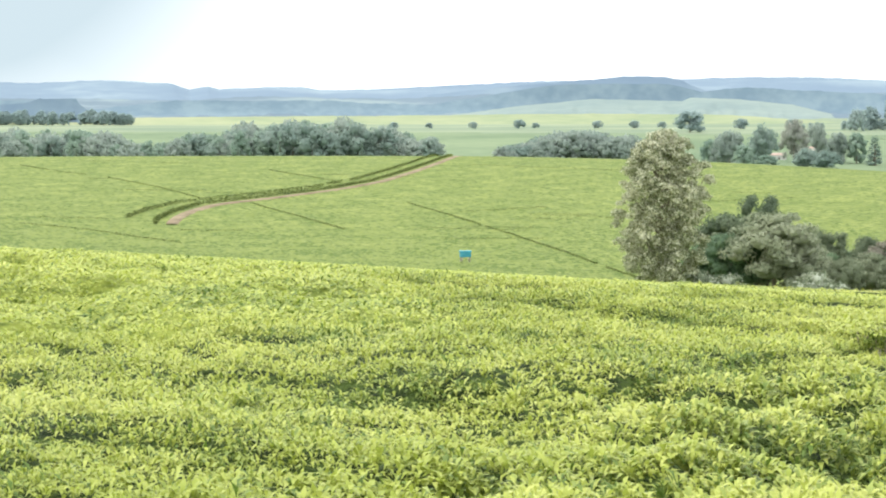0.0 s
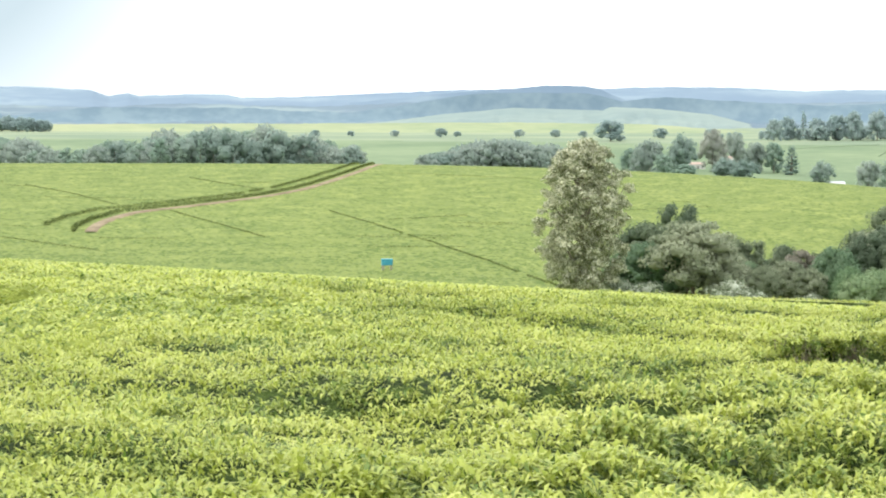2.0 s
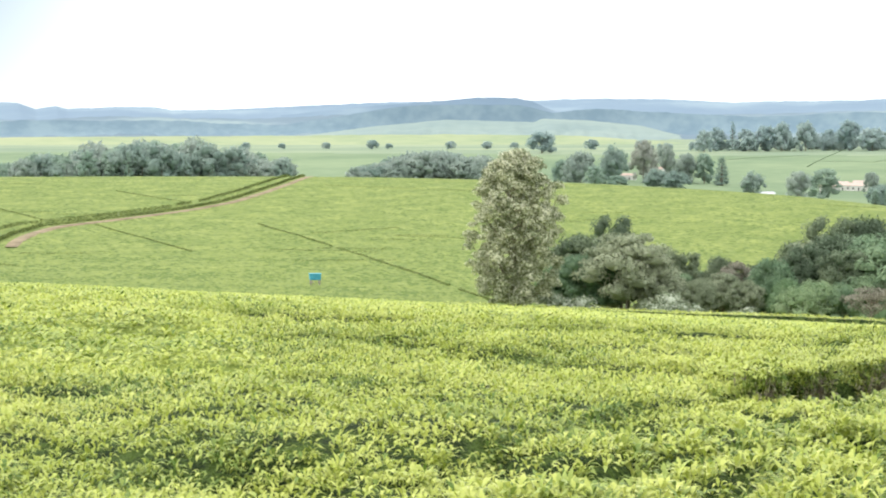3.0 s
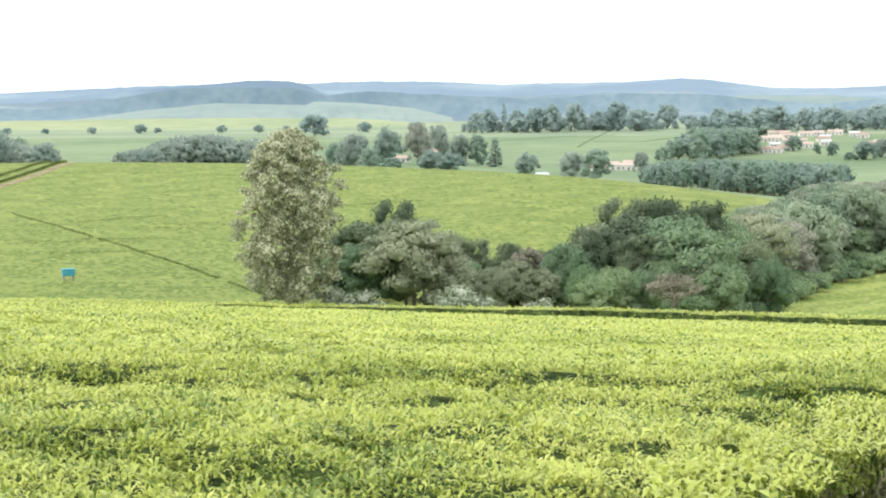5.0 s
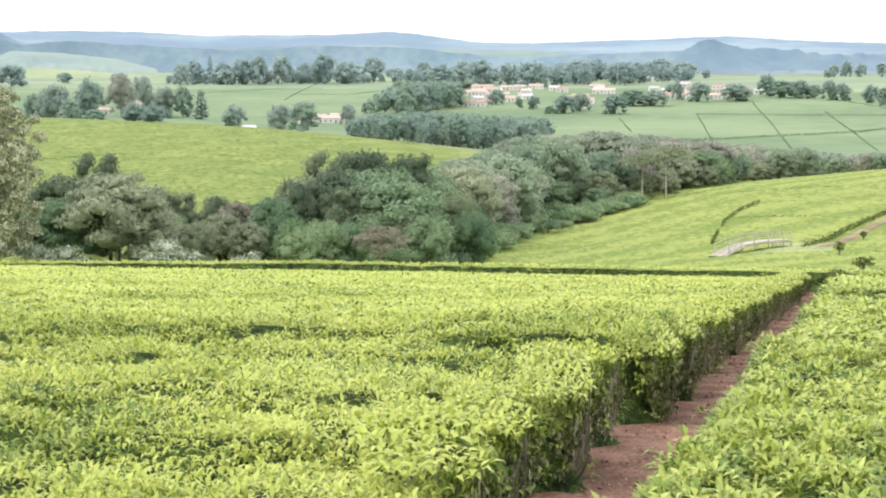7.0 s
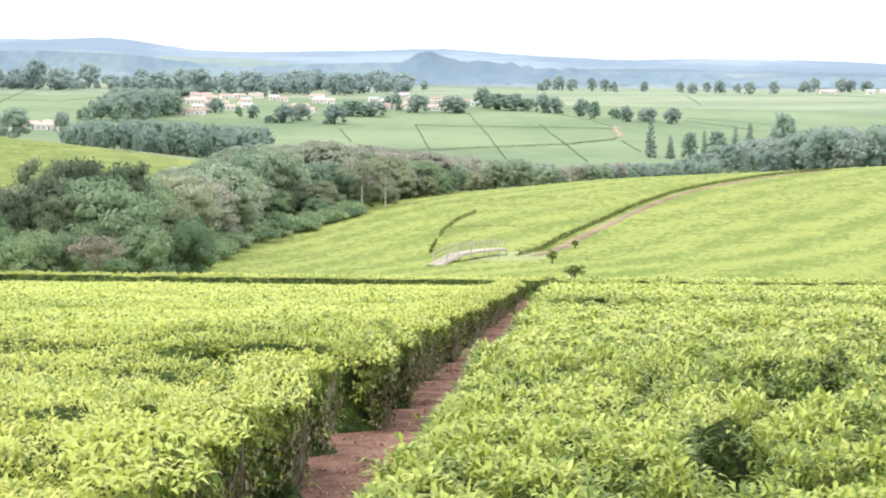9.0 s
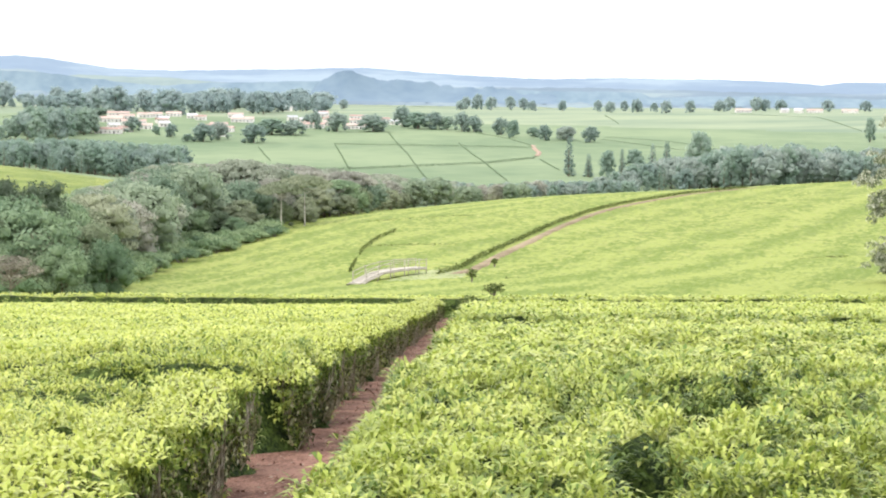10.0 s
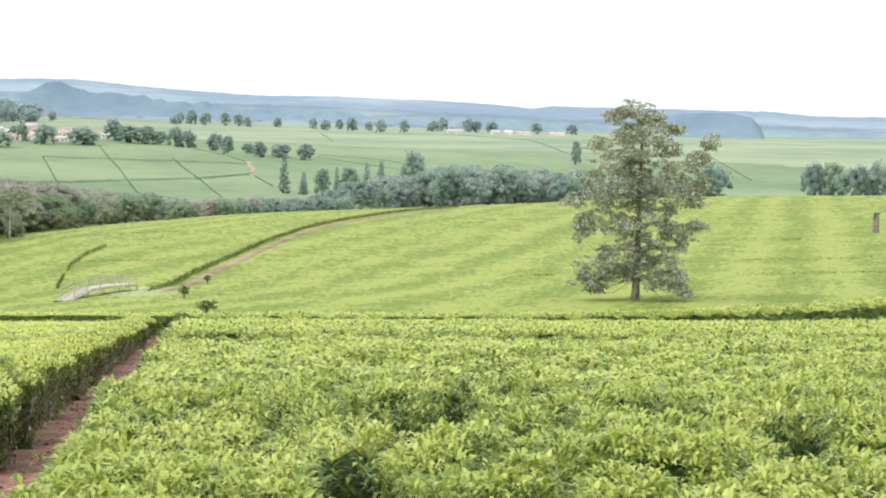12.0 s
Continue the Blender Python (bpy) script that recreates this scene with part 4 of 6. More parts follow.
def crown_mesh(blobs, leaves, size, seed, core=0.4, flat=0.75, under=0.35):
    """Leaf clumps round blobs (x, y, z, radius): a ragged dark heart in each, and leaves over its skin, fewer below."""
    rs = np.random.RandomState(seed)
    P, D, U, L, V, F = [], [], [], [], [], []
    BALL_V, BALL_F = BALLS[1]
    tot = sum(b[3] ** 2 for b in blobs)
    for bx, by, bz, br in blobs:
        n = max(6, int(leaves * br * br / tot))
        o = rs.normal(0, 1, (n, 3))
        o /= np.linalg.norm(o, axis=1, keepdims=True)
        o[:, 2] = np.where(o[:, 2] < -under, -o[:, 2] * 0.7, o[:, 2])
        reach = 1 - 0.45 * rs.uniform(0, 1, (n, 1)) ** 2.0 + 0.16 * rs.uniform(-0.3, 1, (n, 1))
        P.append(np.array([bx, by, bz]) + o * br * reach * np.array([1, 1, flat]))
        d = np.cross(o, rs.normal(0, 1, (n, 3)))
        d = d / np.maximum(np.linalg.norm(d, axis=1, keepdims=True), 1e-6) + o * rs.uniform(-0.1, 0.6, (n, 1))
        D.append(d / np.maximum(np.linalg.norm(d, axis=1, keepdims=True), 1e-6))
        U.append(o + rs.normal(0, 0.3, (n, 3)))
        L.append(size * rs.uniform(0.6, 1.4, n))
        if core:
            k = br * core * (1 + 0.22 * rs.normal(0, 1, (len(BALL_V), 1)).clip(-1.5, 1.5))
            F.append(BALL_F + sum(len(q) for q in V))
            V.append(np.array([bx, by, bz - 0.1 * br]) + BALL_V * k * np.array([1, 1, flat]))
    P, D, U, L = np.concatenate(P), np.concatenate(D), np.concatenate(U), np.concatenate(L)
    v, f = leaf_tris(P, D, U, L, L * 0.75)
    if core:
        base = sum(len(q) for q in V)
        return np.concatenate(V + [v]), np.concatenate(F + [f + base])
    return v, f


def tree(name, h, blobs, trunk_r, leaf_mat, leaves, size, seed, trunk_to=0.8, label="", category="tree", limbs=14, core=0.4, flat=0.75, bark=None, limb=0.4):
    """A tapered trunk with limbs to the clumps, and a crown of leaves; its foot at the origin."""
    rs = np.random.RandomState(seed)
    e = new(name)
    tagged(e, label, category)
    top = h * trunk_to
    bend = rs.uniform(-0.02, 0.02, 2) * h
    pts = [(bend[0] * math.sin(3 * t) * t, bend[1] * math.sin(2 * t) * t, -0.3 + t * (top + 0.3)) for t in np.linspace(0, 1, 7)]
    v, f = tube(pts, [trunk_r * (1.25 if i == 0 else 1) * (1 - 0.8 * i / 6) for i in range(7)])
    mesh_from("trunk", v, f, bark or BARK, e, smooth=True)
    if limbs:
        v, f = [], []
        for bx, by, bz, br in sorted(blobs, key=lambda b: -b[3])[:limbs]:
            z0 = max(h * 0.12, min(bz - math.hypot(bx, by) * 0.6, top * 0.95))
            a, b2 = Vector((0, 0, z0)), Vector((bx, by, bz))
            mid = a.lerp(b2, 0.5) + Vector((0, 0, -0.05 * h * rs.rand()))
            tv, tf = tube([a, mid, b2], [trunk_r * limb, trunk_r * limb * 0.65, trunk_r * limb * 0.25], 5)
            f += [tuple(c + len(v) for c in q) for q in tf]
            v += tv
        mesh_from("branching", v, f, bark or BARK, e, smooth=True)
    v, f = crown_mesh(blobs, leaves, size, seed + 1, core, flat)
    mesh_from("crown", v, f, leaf_mat, e)
    return e


def domed(h, w, seed, n=22, low=0.2, lobe=0.17, peak=1.0):
    """Rounded lobes over an uneven dome, the lower ones wider apart: a broadleaf crown."""
    rs = np.random.RandomState(seed)
    out = []
    for k in range(n):
        u = (k + 0.5) / n
        r = w * lobe * rs.uniform(0.7, 1.25)
        c = 1 - 1.25 * u
        ring = (w * 0.5 - r * 0.8) * math.sqrt(max(0.05, 1 - c * c * peak)) * rs.uniform(0.75, 1.1)
        a = k * 2.399 + rs.uniform(-0.5, 0.5)
        mid = h * (low + (1 - low) * 0.42)
        z = mid + c * (h - mid - r * 0.6) * rs.uniform(0.86, 1.08) if c > 0 else mid + c * (mid - h * low) * 3
        out.append((math.cos(a) * ring, math.sin(a) * ring, max(low * h, z), r))
    out += [(w * 0.12 * math.cos(k), w * 0.12 * math.sin(k), h * (low + 0.2 + 0.12 * k), w * 0.22) for k in range(4)]
    return out


def spire(h, w, seed, n=34):
    """Short side clumps up a straight stem: a narrow conifer-like crown."""
    rs = np.random.RandomState(seed)
    return [(math.cos(k * 2.4) * w * 0.26 * (1.1 - 0.8 * k / n), math.sin(k * 2.4) * w * 0.26 * (1.1 - 0.8 * k / n), h * (0.1 + 0.86 * k / n), w * rs.uniform(0.16, 0.26) * (1.1 - 0.6 * k / n)) for k in range(n)]


def set_down(ob, x, y, turn=0.0, scale=1.0, sink=0.0):
    ob.matrix_basis = pose(x, y, float(land_z(x, y)) - sink, 0, 0, turn) @ Matrix.Diagonal((scale, scale, scale, 1))
    return ob


# tall silver oak at the head of the valley
rs = np.random.RandomState(11)
blobs = []
for i in range(430):
    u = (i + rs.rand()) / 430
    w = np.interp(u, [0, 0.08, 0.2, 0.4, 0.6, 0.75, 0.87, 0.95, 1], [1.6, 2.5, 2.85, 3.0, 3.0, 2.7, 2.05, 1.2, 0.4])
    a = i * 2.4
    rr = w * math.sqrt(rs.uniform(0.05, 1.0)) * (1 + 0.10 * math.sin(a * 3 + u * 11))
    blobs.append((math.cos(a) * rr + 0.1 * u, math.sin(a) * rr, 0.95 + u * 9.7, rs.uniform(0.26, 0.58)))
oak = tree("silver_oak", 10.8, blobs, 0.26, LEAF_GREY, 64000, 0.135, 12, 0.92, "tall narrow grey-green silver oak beside the tea field", core=0.3, limbs=40)
set_down(oak, *at(-9.64, 92))

# lone open-crowned tree on the far tea slope: foliage held in clusters on its limbs (sideways, up, reach)
rs = np.random.RandomState(23)
CLUSTERS = [(-1.6, 12.0, 0.5), (-0.8, 12.3, 0.55), (0.1, 12.2, 0.5), (0.9, 11.8, 0.45), (-1.3, 11.0, 0.75), (-0.2, 11.0, 0.8), (0.7, 10.8, 0.6), (2.1, 11.1, 0.35), (-2.6, 10.2, 0.45), (-1.2, 9.8, 0.9), (0.1, 9.6, 0.9), (1.5, 10.1, 0.6), (4.2, 10.4, 0.4), (3.5, 9.5, 0.55),
            (-1.7, 8.6, 0.9), (-0.3, 8.5, 0.9), (1.6, 8.8, 0.7), (2.7, 8.4, 0.7), (-3.2, 7.9, 0.6), (-2.4, 7.4, 0.8), (-0.8, 7.3, 1.0), (0.9, 7.4, 0.9), (2.3, 7.3, 0.8), (3.6, 7.6, 0.6), (-4.2, 6.5, 0.55), (-3.1, 6.3, 0.8), (-1.6, 6.1, 0.9), (0.2, 6.1, 0.9), (1.9, 6.1, 0.8), (3.2, 6.5, 0.4),
            (-3.4, 5.2, 0.55), (-1.5, 5.0, 0.8), (0.2, 4.9, 0.8), (1.8, 4.9, 0.7), (3.5, 5.0, 0.35), (-3.3, 4.3, 0.4), (-1.1, 4.0, 0.8), (0.8, 3.8, 0.8), (2.5, 3.9, 0.6), (-1.6, 3.0, 0.8), (0.2, 2.9, 0.9), (1.8, 3.0, 0.7),
            (-2.6, 2.1, 0.6), (-1.2, 2.0, 0.8), (0.9, 2.0, 0.8), (2.3, 1.7, 0.6), (-3.0, 1.3, 0.55), (-1.9, 1.2, 0.6), (1.3, 1.2, 0.6), (2.8, 1.1, 0.4), (-2.5, 0.7, 0.45)]
blobs = []
for u, z, reach in CLUSTERS:
    depth = rs.uniform(-1.4, 1.4)
    for k in range(13):
        p = rs.normal(0, 0.66, 3) * reach
        uu, vv = u + p[0], depth + p[1] * 1.4
        blobs.append((0.552 * uu + 0.834 * vv, -0.834 * uu + 0.552 * vv, max(0.5, (z + p[2] * 0.8) * 0.94), rs.uniform(0.2, 0.5)))
for k in range(110):                       # twigs close to the stem
    z = rs.uniform(1.3, 11.4)
    a, d = rs.uniform(0, 6.28), rs.uniform(0.1, 1.0) * np.interp(z, [1.6, 4, 8, 11.4], [1.5, 2.1, 1.9, 0.9])
    blobs.append((math.cos(a) * d - 0.2, math.sin(a) * d, z, rs.uniform(0.2, 0.5)))
lone = tree("lone_tree", 12.6, blobs, 0.25, LEAF_LONE, 58000, 0.13, 24, 0.92, "open-crowned grey-green tree standing alone in the tea", core=0.0, limbs=70, limb=0.10)
set_down(lone, *at(-56.5, 97))


# ---- tree models: a crown of a given width and height, set down to fit each place ----
def models(rows, name, group, leaves, size, limbs, core):
    out = []
    for i, (mat, w, h, blobs, flat, lab) in enumerate(rows):
        t = tree(name, h, blobs, 0.028 * h, mat, leaves, size * w / 6, 60 + i + leaves, 0.7, lab, limbs=limbs, core=core, flat=flat)
        t["group"] = group
        out.append((t, w, h))
    return out


KINDS = models([
    (LEAF_DARK, 6.0, 7.0, domed(7.0, 6.0, 40, 26, 0.12), 0.75, "dark green broadleaf tree in the valley wood"),
    (LEAF_MID, 6.0, 6.5, domed(6.5, 6.0, 41, 22, 0.10, 0.19), 0.8, "fresh green broadleaf tree in the valley wood"),
    (LEAF_OLIVE, 7.0, 6.5, domed(6.5, 7.0, 42, 30, 0.14, 0.15), 0.55, "olive-grey spreading tree in the valley wood"),
    (LEAF_DARK, 5.0, 8.5, domed(8.5, 5.0, 43, 30, 0.10, 0.17, 0.8), 0.9, "tall dark tree in the valley wood"),
    (LEAF_MID, 7.0, 6.0, domed(6.0, 7.0, 44, 26, 0.10, 0.16), 0.6, "low spreading green tree in the valley wood"),
    (LEAF_OLIVE, 5.5, 5.5, domed(5.5, 5.5, 45, 24, 0.06, 0.17), 0.65, "grey-green scrubby tree in the valley wood"),
    (LEAF_DRY, 5.5, 6.0, domed(6.0, 5.5, 46, 24, 0.15, 0.14), 0.5, "brownish half-bare tree in the valley wood"),
    (LEAF_FRESH, 6.0, 5.5, domed(5.5, 6.0, 47, 24, 0.04, 0.19), 0.8, "bright green bushy tree in the valley wood")], "valley_tree", "trees of the valley wood", 6500, 0.21, 12, 0.62)
# deeper trees, their haze already in the leaf colour
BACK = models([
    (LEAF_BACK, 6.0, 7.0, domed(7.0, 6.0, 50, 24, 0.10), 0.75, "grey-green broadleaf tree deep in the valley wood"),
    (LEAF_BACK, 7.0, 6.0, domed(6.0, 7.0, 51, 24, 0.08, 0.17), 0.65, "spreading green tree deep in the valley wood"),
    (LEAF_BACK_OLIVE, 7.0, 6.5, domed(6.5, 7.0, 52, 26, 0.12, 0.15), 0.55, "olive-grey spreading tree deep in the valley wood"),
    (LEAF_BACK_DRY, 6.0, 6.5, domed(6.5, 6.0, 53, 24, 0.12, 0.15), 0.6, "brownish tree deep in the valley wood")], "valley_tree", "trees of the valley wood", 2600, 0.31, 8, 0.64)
UMBRELLA = models([
    (LEAF_BACK_OLIVE, 9.0, 6.8, [(math.cos(k * 2.4) * 3.9 * math.sqrt(k / 30), math.sin(k * 2.4) * 3.9 * math.sqrt(k / 30), 6.3 - 1.3 * k / 30 + 0.3 * math.sin(k * 5), 1.05) for k in range(30)], 0.4, "flat-topped olive-brown tree in the valley wood"),
    (LEAF_BACK_DRY, 9.0, 7.0, [(math.cos(k * 2.4) * 4.0 * math.sqrt(k / 28), math.sin(k * 2.4) * 4.0 * math.sqrt(k / 28), 6.5 - 1.6 * k / 28 + 0.3 * math.sin(k * 3), 0.95) for k in range(28)], 0.4, "flat-topped brownish tree with a pale bare trunk")], "umbrella_tree", "trees of the valley wood", 5200, 0.21, 16, 0.5)
# distant models look hazy through their leaf colours alone
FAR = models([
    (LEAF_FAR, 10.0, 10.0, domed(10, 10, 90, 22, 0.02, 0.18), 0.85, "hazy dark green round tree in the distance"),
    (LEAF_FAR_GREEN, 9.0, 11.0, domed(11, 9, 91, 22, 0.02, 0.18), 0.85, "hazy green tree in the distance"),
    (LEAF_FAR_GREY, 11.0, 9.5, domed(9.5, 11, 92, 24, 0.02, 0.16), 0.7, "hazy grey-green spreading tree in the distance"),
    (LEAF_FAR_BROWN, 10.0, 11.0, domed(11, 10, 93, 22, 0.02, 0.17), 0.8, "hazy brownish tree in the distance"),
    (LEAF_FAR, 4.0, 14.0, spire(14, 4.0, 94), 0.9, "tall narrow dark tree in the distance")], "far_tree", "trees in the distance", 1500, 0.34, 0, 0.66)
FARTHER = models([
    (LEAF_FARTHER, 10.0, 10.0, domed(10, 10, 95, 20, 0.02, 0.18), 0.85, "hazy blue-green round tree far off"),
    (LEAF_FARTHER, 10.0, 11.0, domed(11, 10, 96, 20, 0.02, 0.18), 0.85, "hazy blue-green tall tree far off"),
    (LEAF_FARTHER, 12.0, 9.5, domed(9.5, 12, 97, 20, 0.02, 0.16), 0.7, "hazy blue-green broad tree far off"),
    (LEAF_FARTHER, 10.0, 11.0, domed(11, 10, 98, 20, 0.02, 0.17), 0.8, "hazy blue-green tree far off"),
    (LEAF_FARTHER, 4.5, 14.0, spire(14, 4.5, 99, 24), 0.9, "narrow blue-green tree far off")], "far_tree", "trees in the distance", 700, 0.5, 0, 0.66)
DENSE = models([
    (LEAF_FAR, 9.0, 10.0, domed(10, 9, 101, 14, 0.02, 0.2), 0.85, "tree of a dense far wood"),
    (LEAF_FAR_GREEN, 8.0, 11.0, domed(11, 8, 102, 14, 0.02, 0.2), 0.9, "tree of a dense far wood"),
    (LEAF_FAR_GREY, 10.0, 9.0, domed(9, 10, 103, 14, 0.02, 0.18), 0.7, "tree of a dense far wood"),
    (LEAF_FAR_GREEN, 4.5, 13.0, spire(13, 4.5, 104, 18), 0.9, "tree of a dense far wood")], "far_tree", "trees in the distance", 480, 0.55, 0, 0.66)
used = set()


def fit_to(kinds, k, w, h, x, y, turn, sink=0.2):
    """Model k set down at x, y with a crown w wide and h high."""
    t, w0, h0 = kinds[k]
    first = (id(kinds), k) not in used
    used.add((id(kinds), k))
    ob = t if first else copy_thing(t, Matrix())
    ob.matrix_basis = pose(x, y, float(land_z(x, y)) - sink, 0, 0, turn) @ Matrix.Diagonal((w / w0, w / w0, h / h0, 1))
    return ob


def plant(k, x, y, scale, turn, kinds=KINDS, sink=0.2):
    return fit_to(kinds, k, kinds[k][1] * scale, kinds[k][2] * scale, x, y, turn, sink)


def row_of(rows, kinds, seed, sink=0.2):
    """Single trees: bearing, range, width, height, kind."""
    rs = np.random.RandomState(seed)
    for a, r, w, h, k in rows:
        fit_to(kinds, k, w * 1.12, h * 1.08, *at(a, r), rs.uniform(0, 360), 0.06 * h)


def joined(places, kinds, name, label):
    """Many alike trees too far off to tell apart, as one mesh with two materials."""
    vs, fs, ms, base = [], [], [], 0
    mats = list(dict.fromkeys(c.data.materials[0] for k in kinds for c in k[0].children))
    for k, x, y, sc, turn in places:
        c, sn = math.cos(radians(turn)) * sc, math.sin(radians(turn)) * sc
        z = float(land_z(x, y)) - 0.2
        for ch in kinds[k][0].children:
            me = ch.data
            co = np.empty(len(me.vertices) * 3, np.float32)
            me.vertices.foreach_get("co", co)
            co = co.reshape(-1, 3)
            vs.append(np.stack([x + co[:, 0] * c - co[:, 1] * sn, y + co[:, 0] * sn + co[:, 1] * c, z + co[:, 2] * sc], 1))
            tri = np.empty(len(me.loops), np.int32)
            me.loops.foreach_get("vertex_index", tri)
            w = me.polygons[0].loop_total
            tri = tri.reshape(-1, w)
            if w == 4:
                tri = np.concatenate([tri[:, :3], tri[:, [0, 2, 3]]])
            fs.append(tri + base)
            ms.append(np.full(len(tri), mats.index(me.materials[0]), np.int32))
            base += len(co)
    ob = mesh_from(name, np.concatenate(vs), np.concatenate(fs), mats)
    ob.data.polygons.foreach_set("material_index", np.concatenate(ms))
    return tagged(ob, label, "trees", kind="stuff")


EDGE_A, EDGE_R = [26, 27.2, 28.4, 29.9, 31.2, 32.5, 34.4, 36.1, 38.5], [128, 150, 170, 191, 204, 216, 230, 250, 300]      # bearing and range of the wood's edge


def stand(a0, a1, r0, r1, n, tops, kinds, seed, low=0.72, smallest=0.3, join="", pick=None, most=1.55):
    """Trees strewn over a stretch, none rising over a given height angle (bearing, angle pairs)."""
    rs = np.random.RandomState(seed)
    places = []
    for i in range(n):
        a, r = rs.uniform(a1, a0), math.exp(rs.uniform(math.log(r0), math.log(r1)))
        if (kinds is KINDS or kinds is UMBRELLA or kinds is BACK) and a < -25 and r < 1.08 * float(np.interp(-a, EDGE_A, EDGE_R)):
            continue
        x, y = at(a, r)
        el = np.interp(-a, [-t[0] for t in tops], [t[1] for t in tops])
        room = r * math.tan(radians(el)) + EYE - float(land_z(x, y))
        k = int(rs.choice(pick) if pick else rs.randint(len(kinds)))
        s = min(room / kinds[k][2], most) * rs.uniform(low, 1.0)
        if s > smallest:
            places.append((k, x, y, s, rs.uniform(0, 360)))
    if join:
        joined(places, kinds, "far_wood", join)
    else:
        for k, x, y, s, turn in places:
            plant(k, x, y, s, turn, kinds)


# front of the valley wood: bearing, range, width, height, kind
FRONT = [(-13.51, 118, 3.8, 7.6, 3), (-12.09, 108, 4.7, 5.8, 0), (-14.13, 101, 6.9, 5.9, 2), (-15.73, 112, 2.6, 5.1, 0), (-16.43, 112, 2.4, 5.0, 3), (-15.67, 100, 4.3, 3.3, 5), (-17.01, 99, 2.7, 3.2, 5),
         (-17.67, 116, 2.8, 4.9, 0), (-18.29, 109, 3.3, 4.5, 6), (-18.77, 100, 2.7, 3.1, 2), (-19.74, 105, 3.5, 4.9, 1), (-20.32, 99, 2.3, 3.4, 7), (-11.3, 104, 3.0, 3.6, 1)]
FRONT_2 = [(-20.57, 118, 4.1, 6.6, 0), (-21.81, 120, 4.5, 8.8, 3), (-23.22, 122, 4.9, 9.1, 0), (-24.66, 120, 4.5, 8.9, 3), (-22.08, 112, 6.0, 7.1, 0), (-24.25, 113, 4.6, 7.1, 2), (-21.40, 99.5, 3.3, 3.4, 7),
           (-22.52, 99, 2.3, 3.3, 1), (-20.84, 98, 3.0, 2.9, 7), (-25.32, 104, 3.6, 4.0, 1), (-26.35, 116, 4.0, 5.9, 0), (-25.73, 121, 4.5, 6.9, 4), (-26.92, 112, 3.6, 4.6, 1), (-19.2, 112, 3.4, 4.6, 0), (-23.3, 108, 4.2, 6.0, 3)]
row_of(FRONT, KINDS, 690)
row_of(FRONT_2, KINDS, 691)
WOOD_TOP = [(-10.6, -4.6), (-11.8, -3.8), (-13.2, -3.3), (-14.4, -3.7), (-15.7, -4.2), (-17.1, -4.7), (-19.2, -4.7), (-20.2, -3.9), (-21.9, -2.9), (-25.1, -3.0), (-26.5, -2.71), (-27.5, -2.5), (-28.9, -1.9), (-30.5, -1.95), (-31.5, -1.75), (-32.5, -1.95), (-33.9, -1.95),
            (-36.3, -2.22), (-38.4, -2.29), (-40.5, -2.56), (-42.5, -2.4)]
stand(-11.2, -18, 103, 125, 18, WOOD_TOP, KINDS, 701, 0.75, pick=(2, 0, 5, 4, 0))
stand(-18, -25, 106, 140, 34, WOOD_TOP, KINDS, 703, 0.6, pick=(0, 1, 3, 4, 0, 5))
stand(-20, -27, 130, 205, 46, WOOD_TOP, KINDS, 704, 0.8, pick=(0, 1, 2, 2, 4, 5))
stand(-24, -30, 160, 300, 84, WOOD_TOP, BACK, 705, 0.75, pick=(0, 1, 2, 2, 3, 1))
stand(-28, -34, 235, 310, 44, WOOD_TOP, BACK, 706, 0.75, pick=(0, 2, 3, 1), join="mixed grey-green woods filling the valley")
stand(-28, -37, 240, 420, 44, WOOD_TOP, UMBRELLA, 716, 0.85)
stand(-31, -42.5, 300, 440, 80, WOOD_TOP, BACK, 707, 0.75, pick=(0, 1, 2, 3, 0), join="mixed green woods behind the tea slope")

stand(-29.5, -36.5, 226, 310, 76, [(-29.5, -2.35), (-36.5, -2.5)], BACK, 719, 0.7, smallest=0.2, join="low trees filling the edge of the valley wood")

# far woods
stand(16, -1.4, 640, 780, 260, [(14.45, -0.17), (14.15, 0.09), (13.4, -0.18), (13.0, 0.12), (12.6, -0.12), (11.5, -0.04), (10.5, -0.08), (9.7, -0.41), (8.5, -0.46), (7.7, -0.13), (6.0, 0.07), (5.7, 0.44), (5.2, 0.2), (4.2, 0.32), (3.1, 0.25), (2.0, 0.42), (1.3, 0.21), (0.4, 0.06), (-0.4, -0.11), (-1.24, -0.38)], DENSE, 711, 0.6, join="hazy wood behind the tea hill", most=2.8)
stand(-3.7, -9.3, 630, 720, 120, [(-3.7, -0.7), (-4.8, -0.45), (-5.8, -0.15), (-6.9, -0.1), (-8.2, -0.24), (-9.2, -0.45)], DENSE, 712, 0.6, join="low hazy scrub wood behind the tea hill", pick=(0, 2, 2), most=2.8)
stand(-22.5, -29.6, 430, 640, 290, [(-22.5, -1.36), (-23.0, -1.16), (-24.5, -1.11), (-25.7, -1.11), (-27.5, -1.19), (-29.3, -1.3), (-31.1, -1.5)], DENSE, 717, 0.58, join="dense dark wood below the village", pick=(1, 3, 1, 0, 3), most=2.2)
stand(-23.0, -26.4, 790, 1000, 90, [(-23.0, -0.75), (-23.6, -0.35), (-24.3, 0.0), (-26.4, 0.0)], DENSE, 726, 0.7, join="dense hazy wood beside the village", pick=(0, 1), most=2.2)
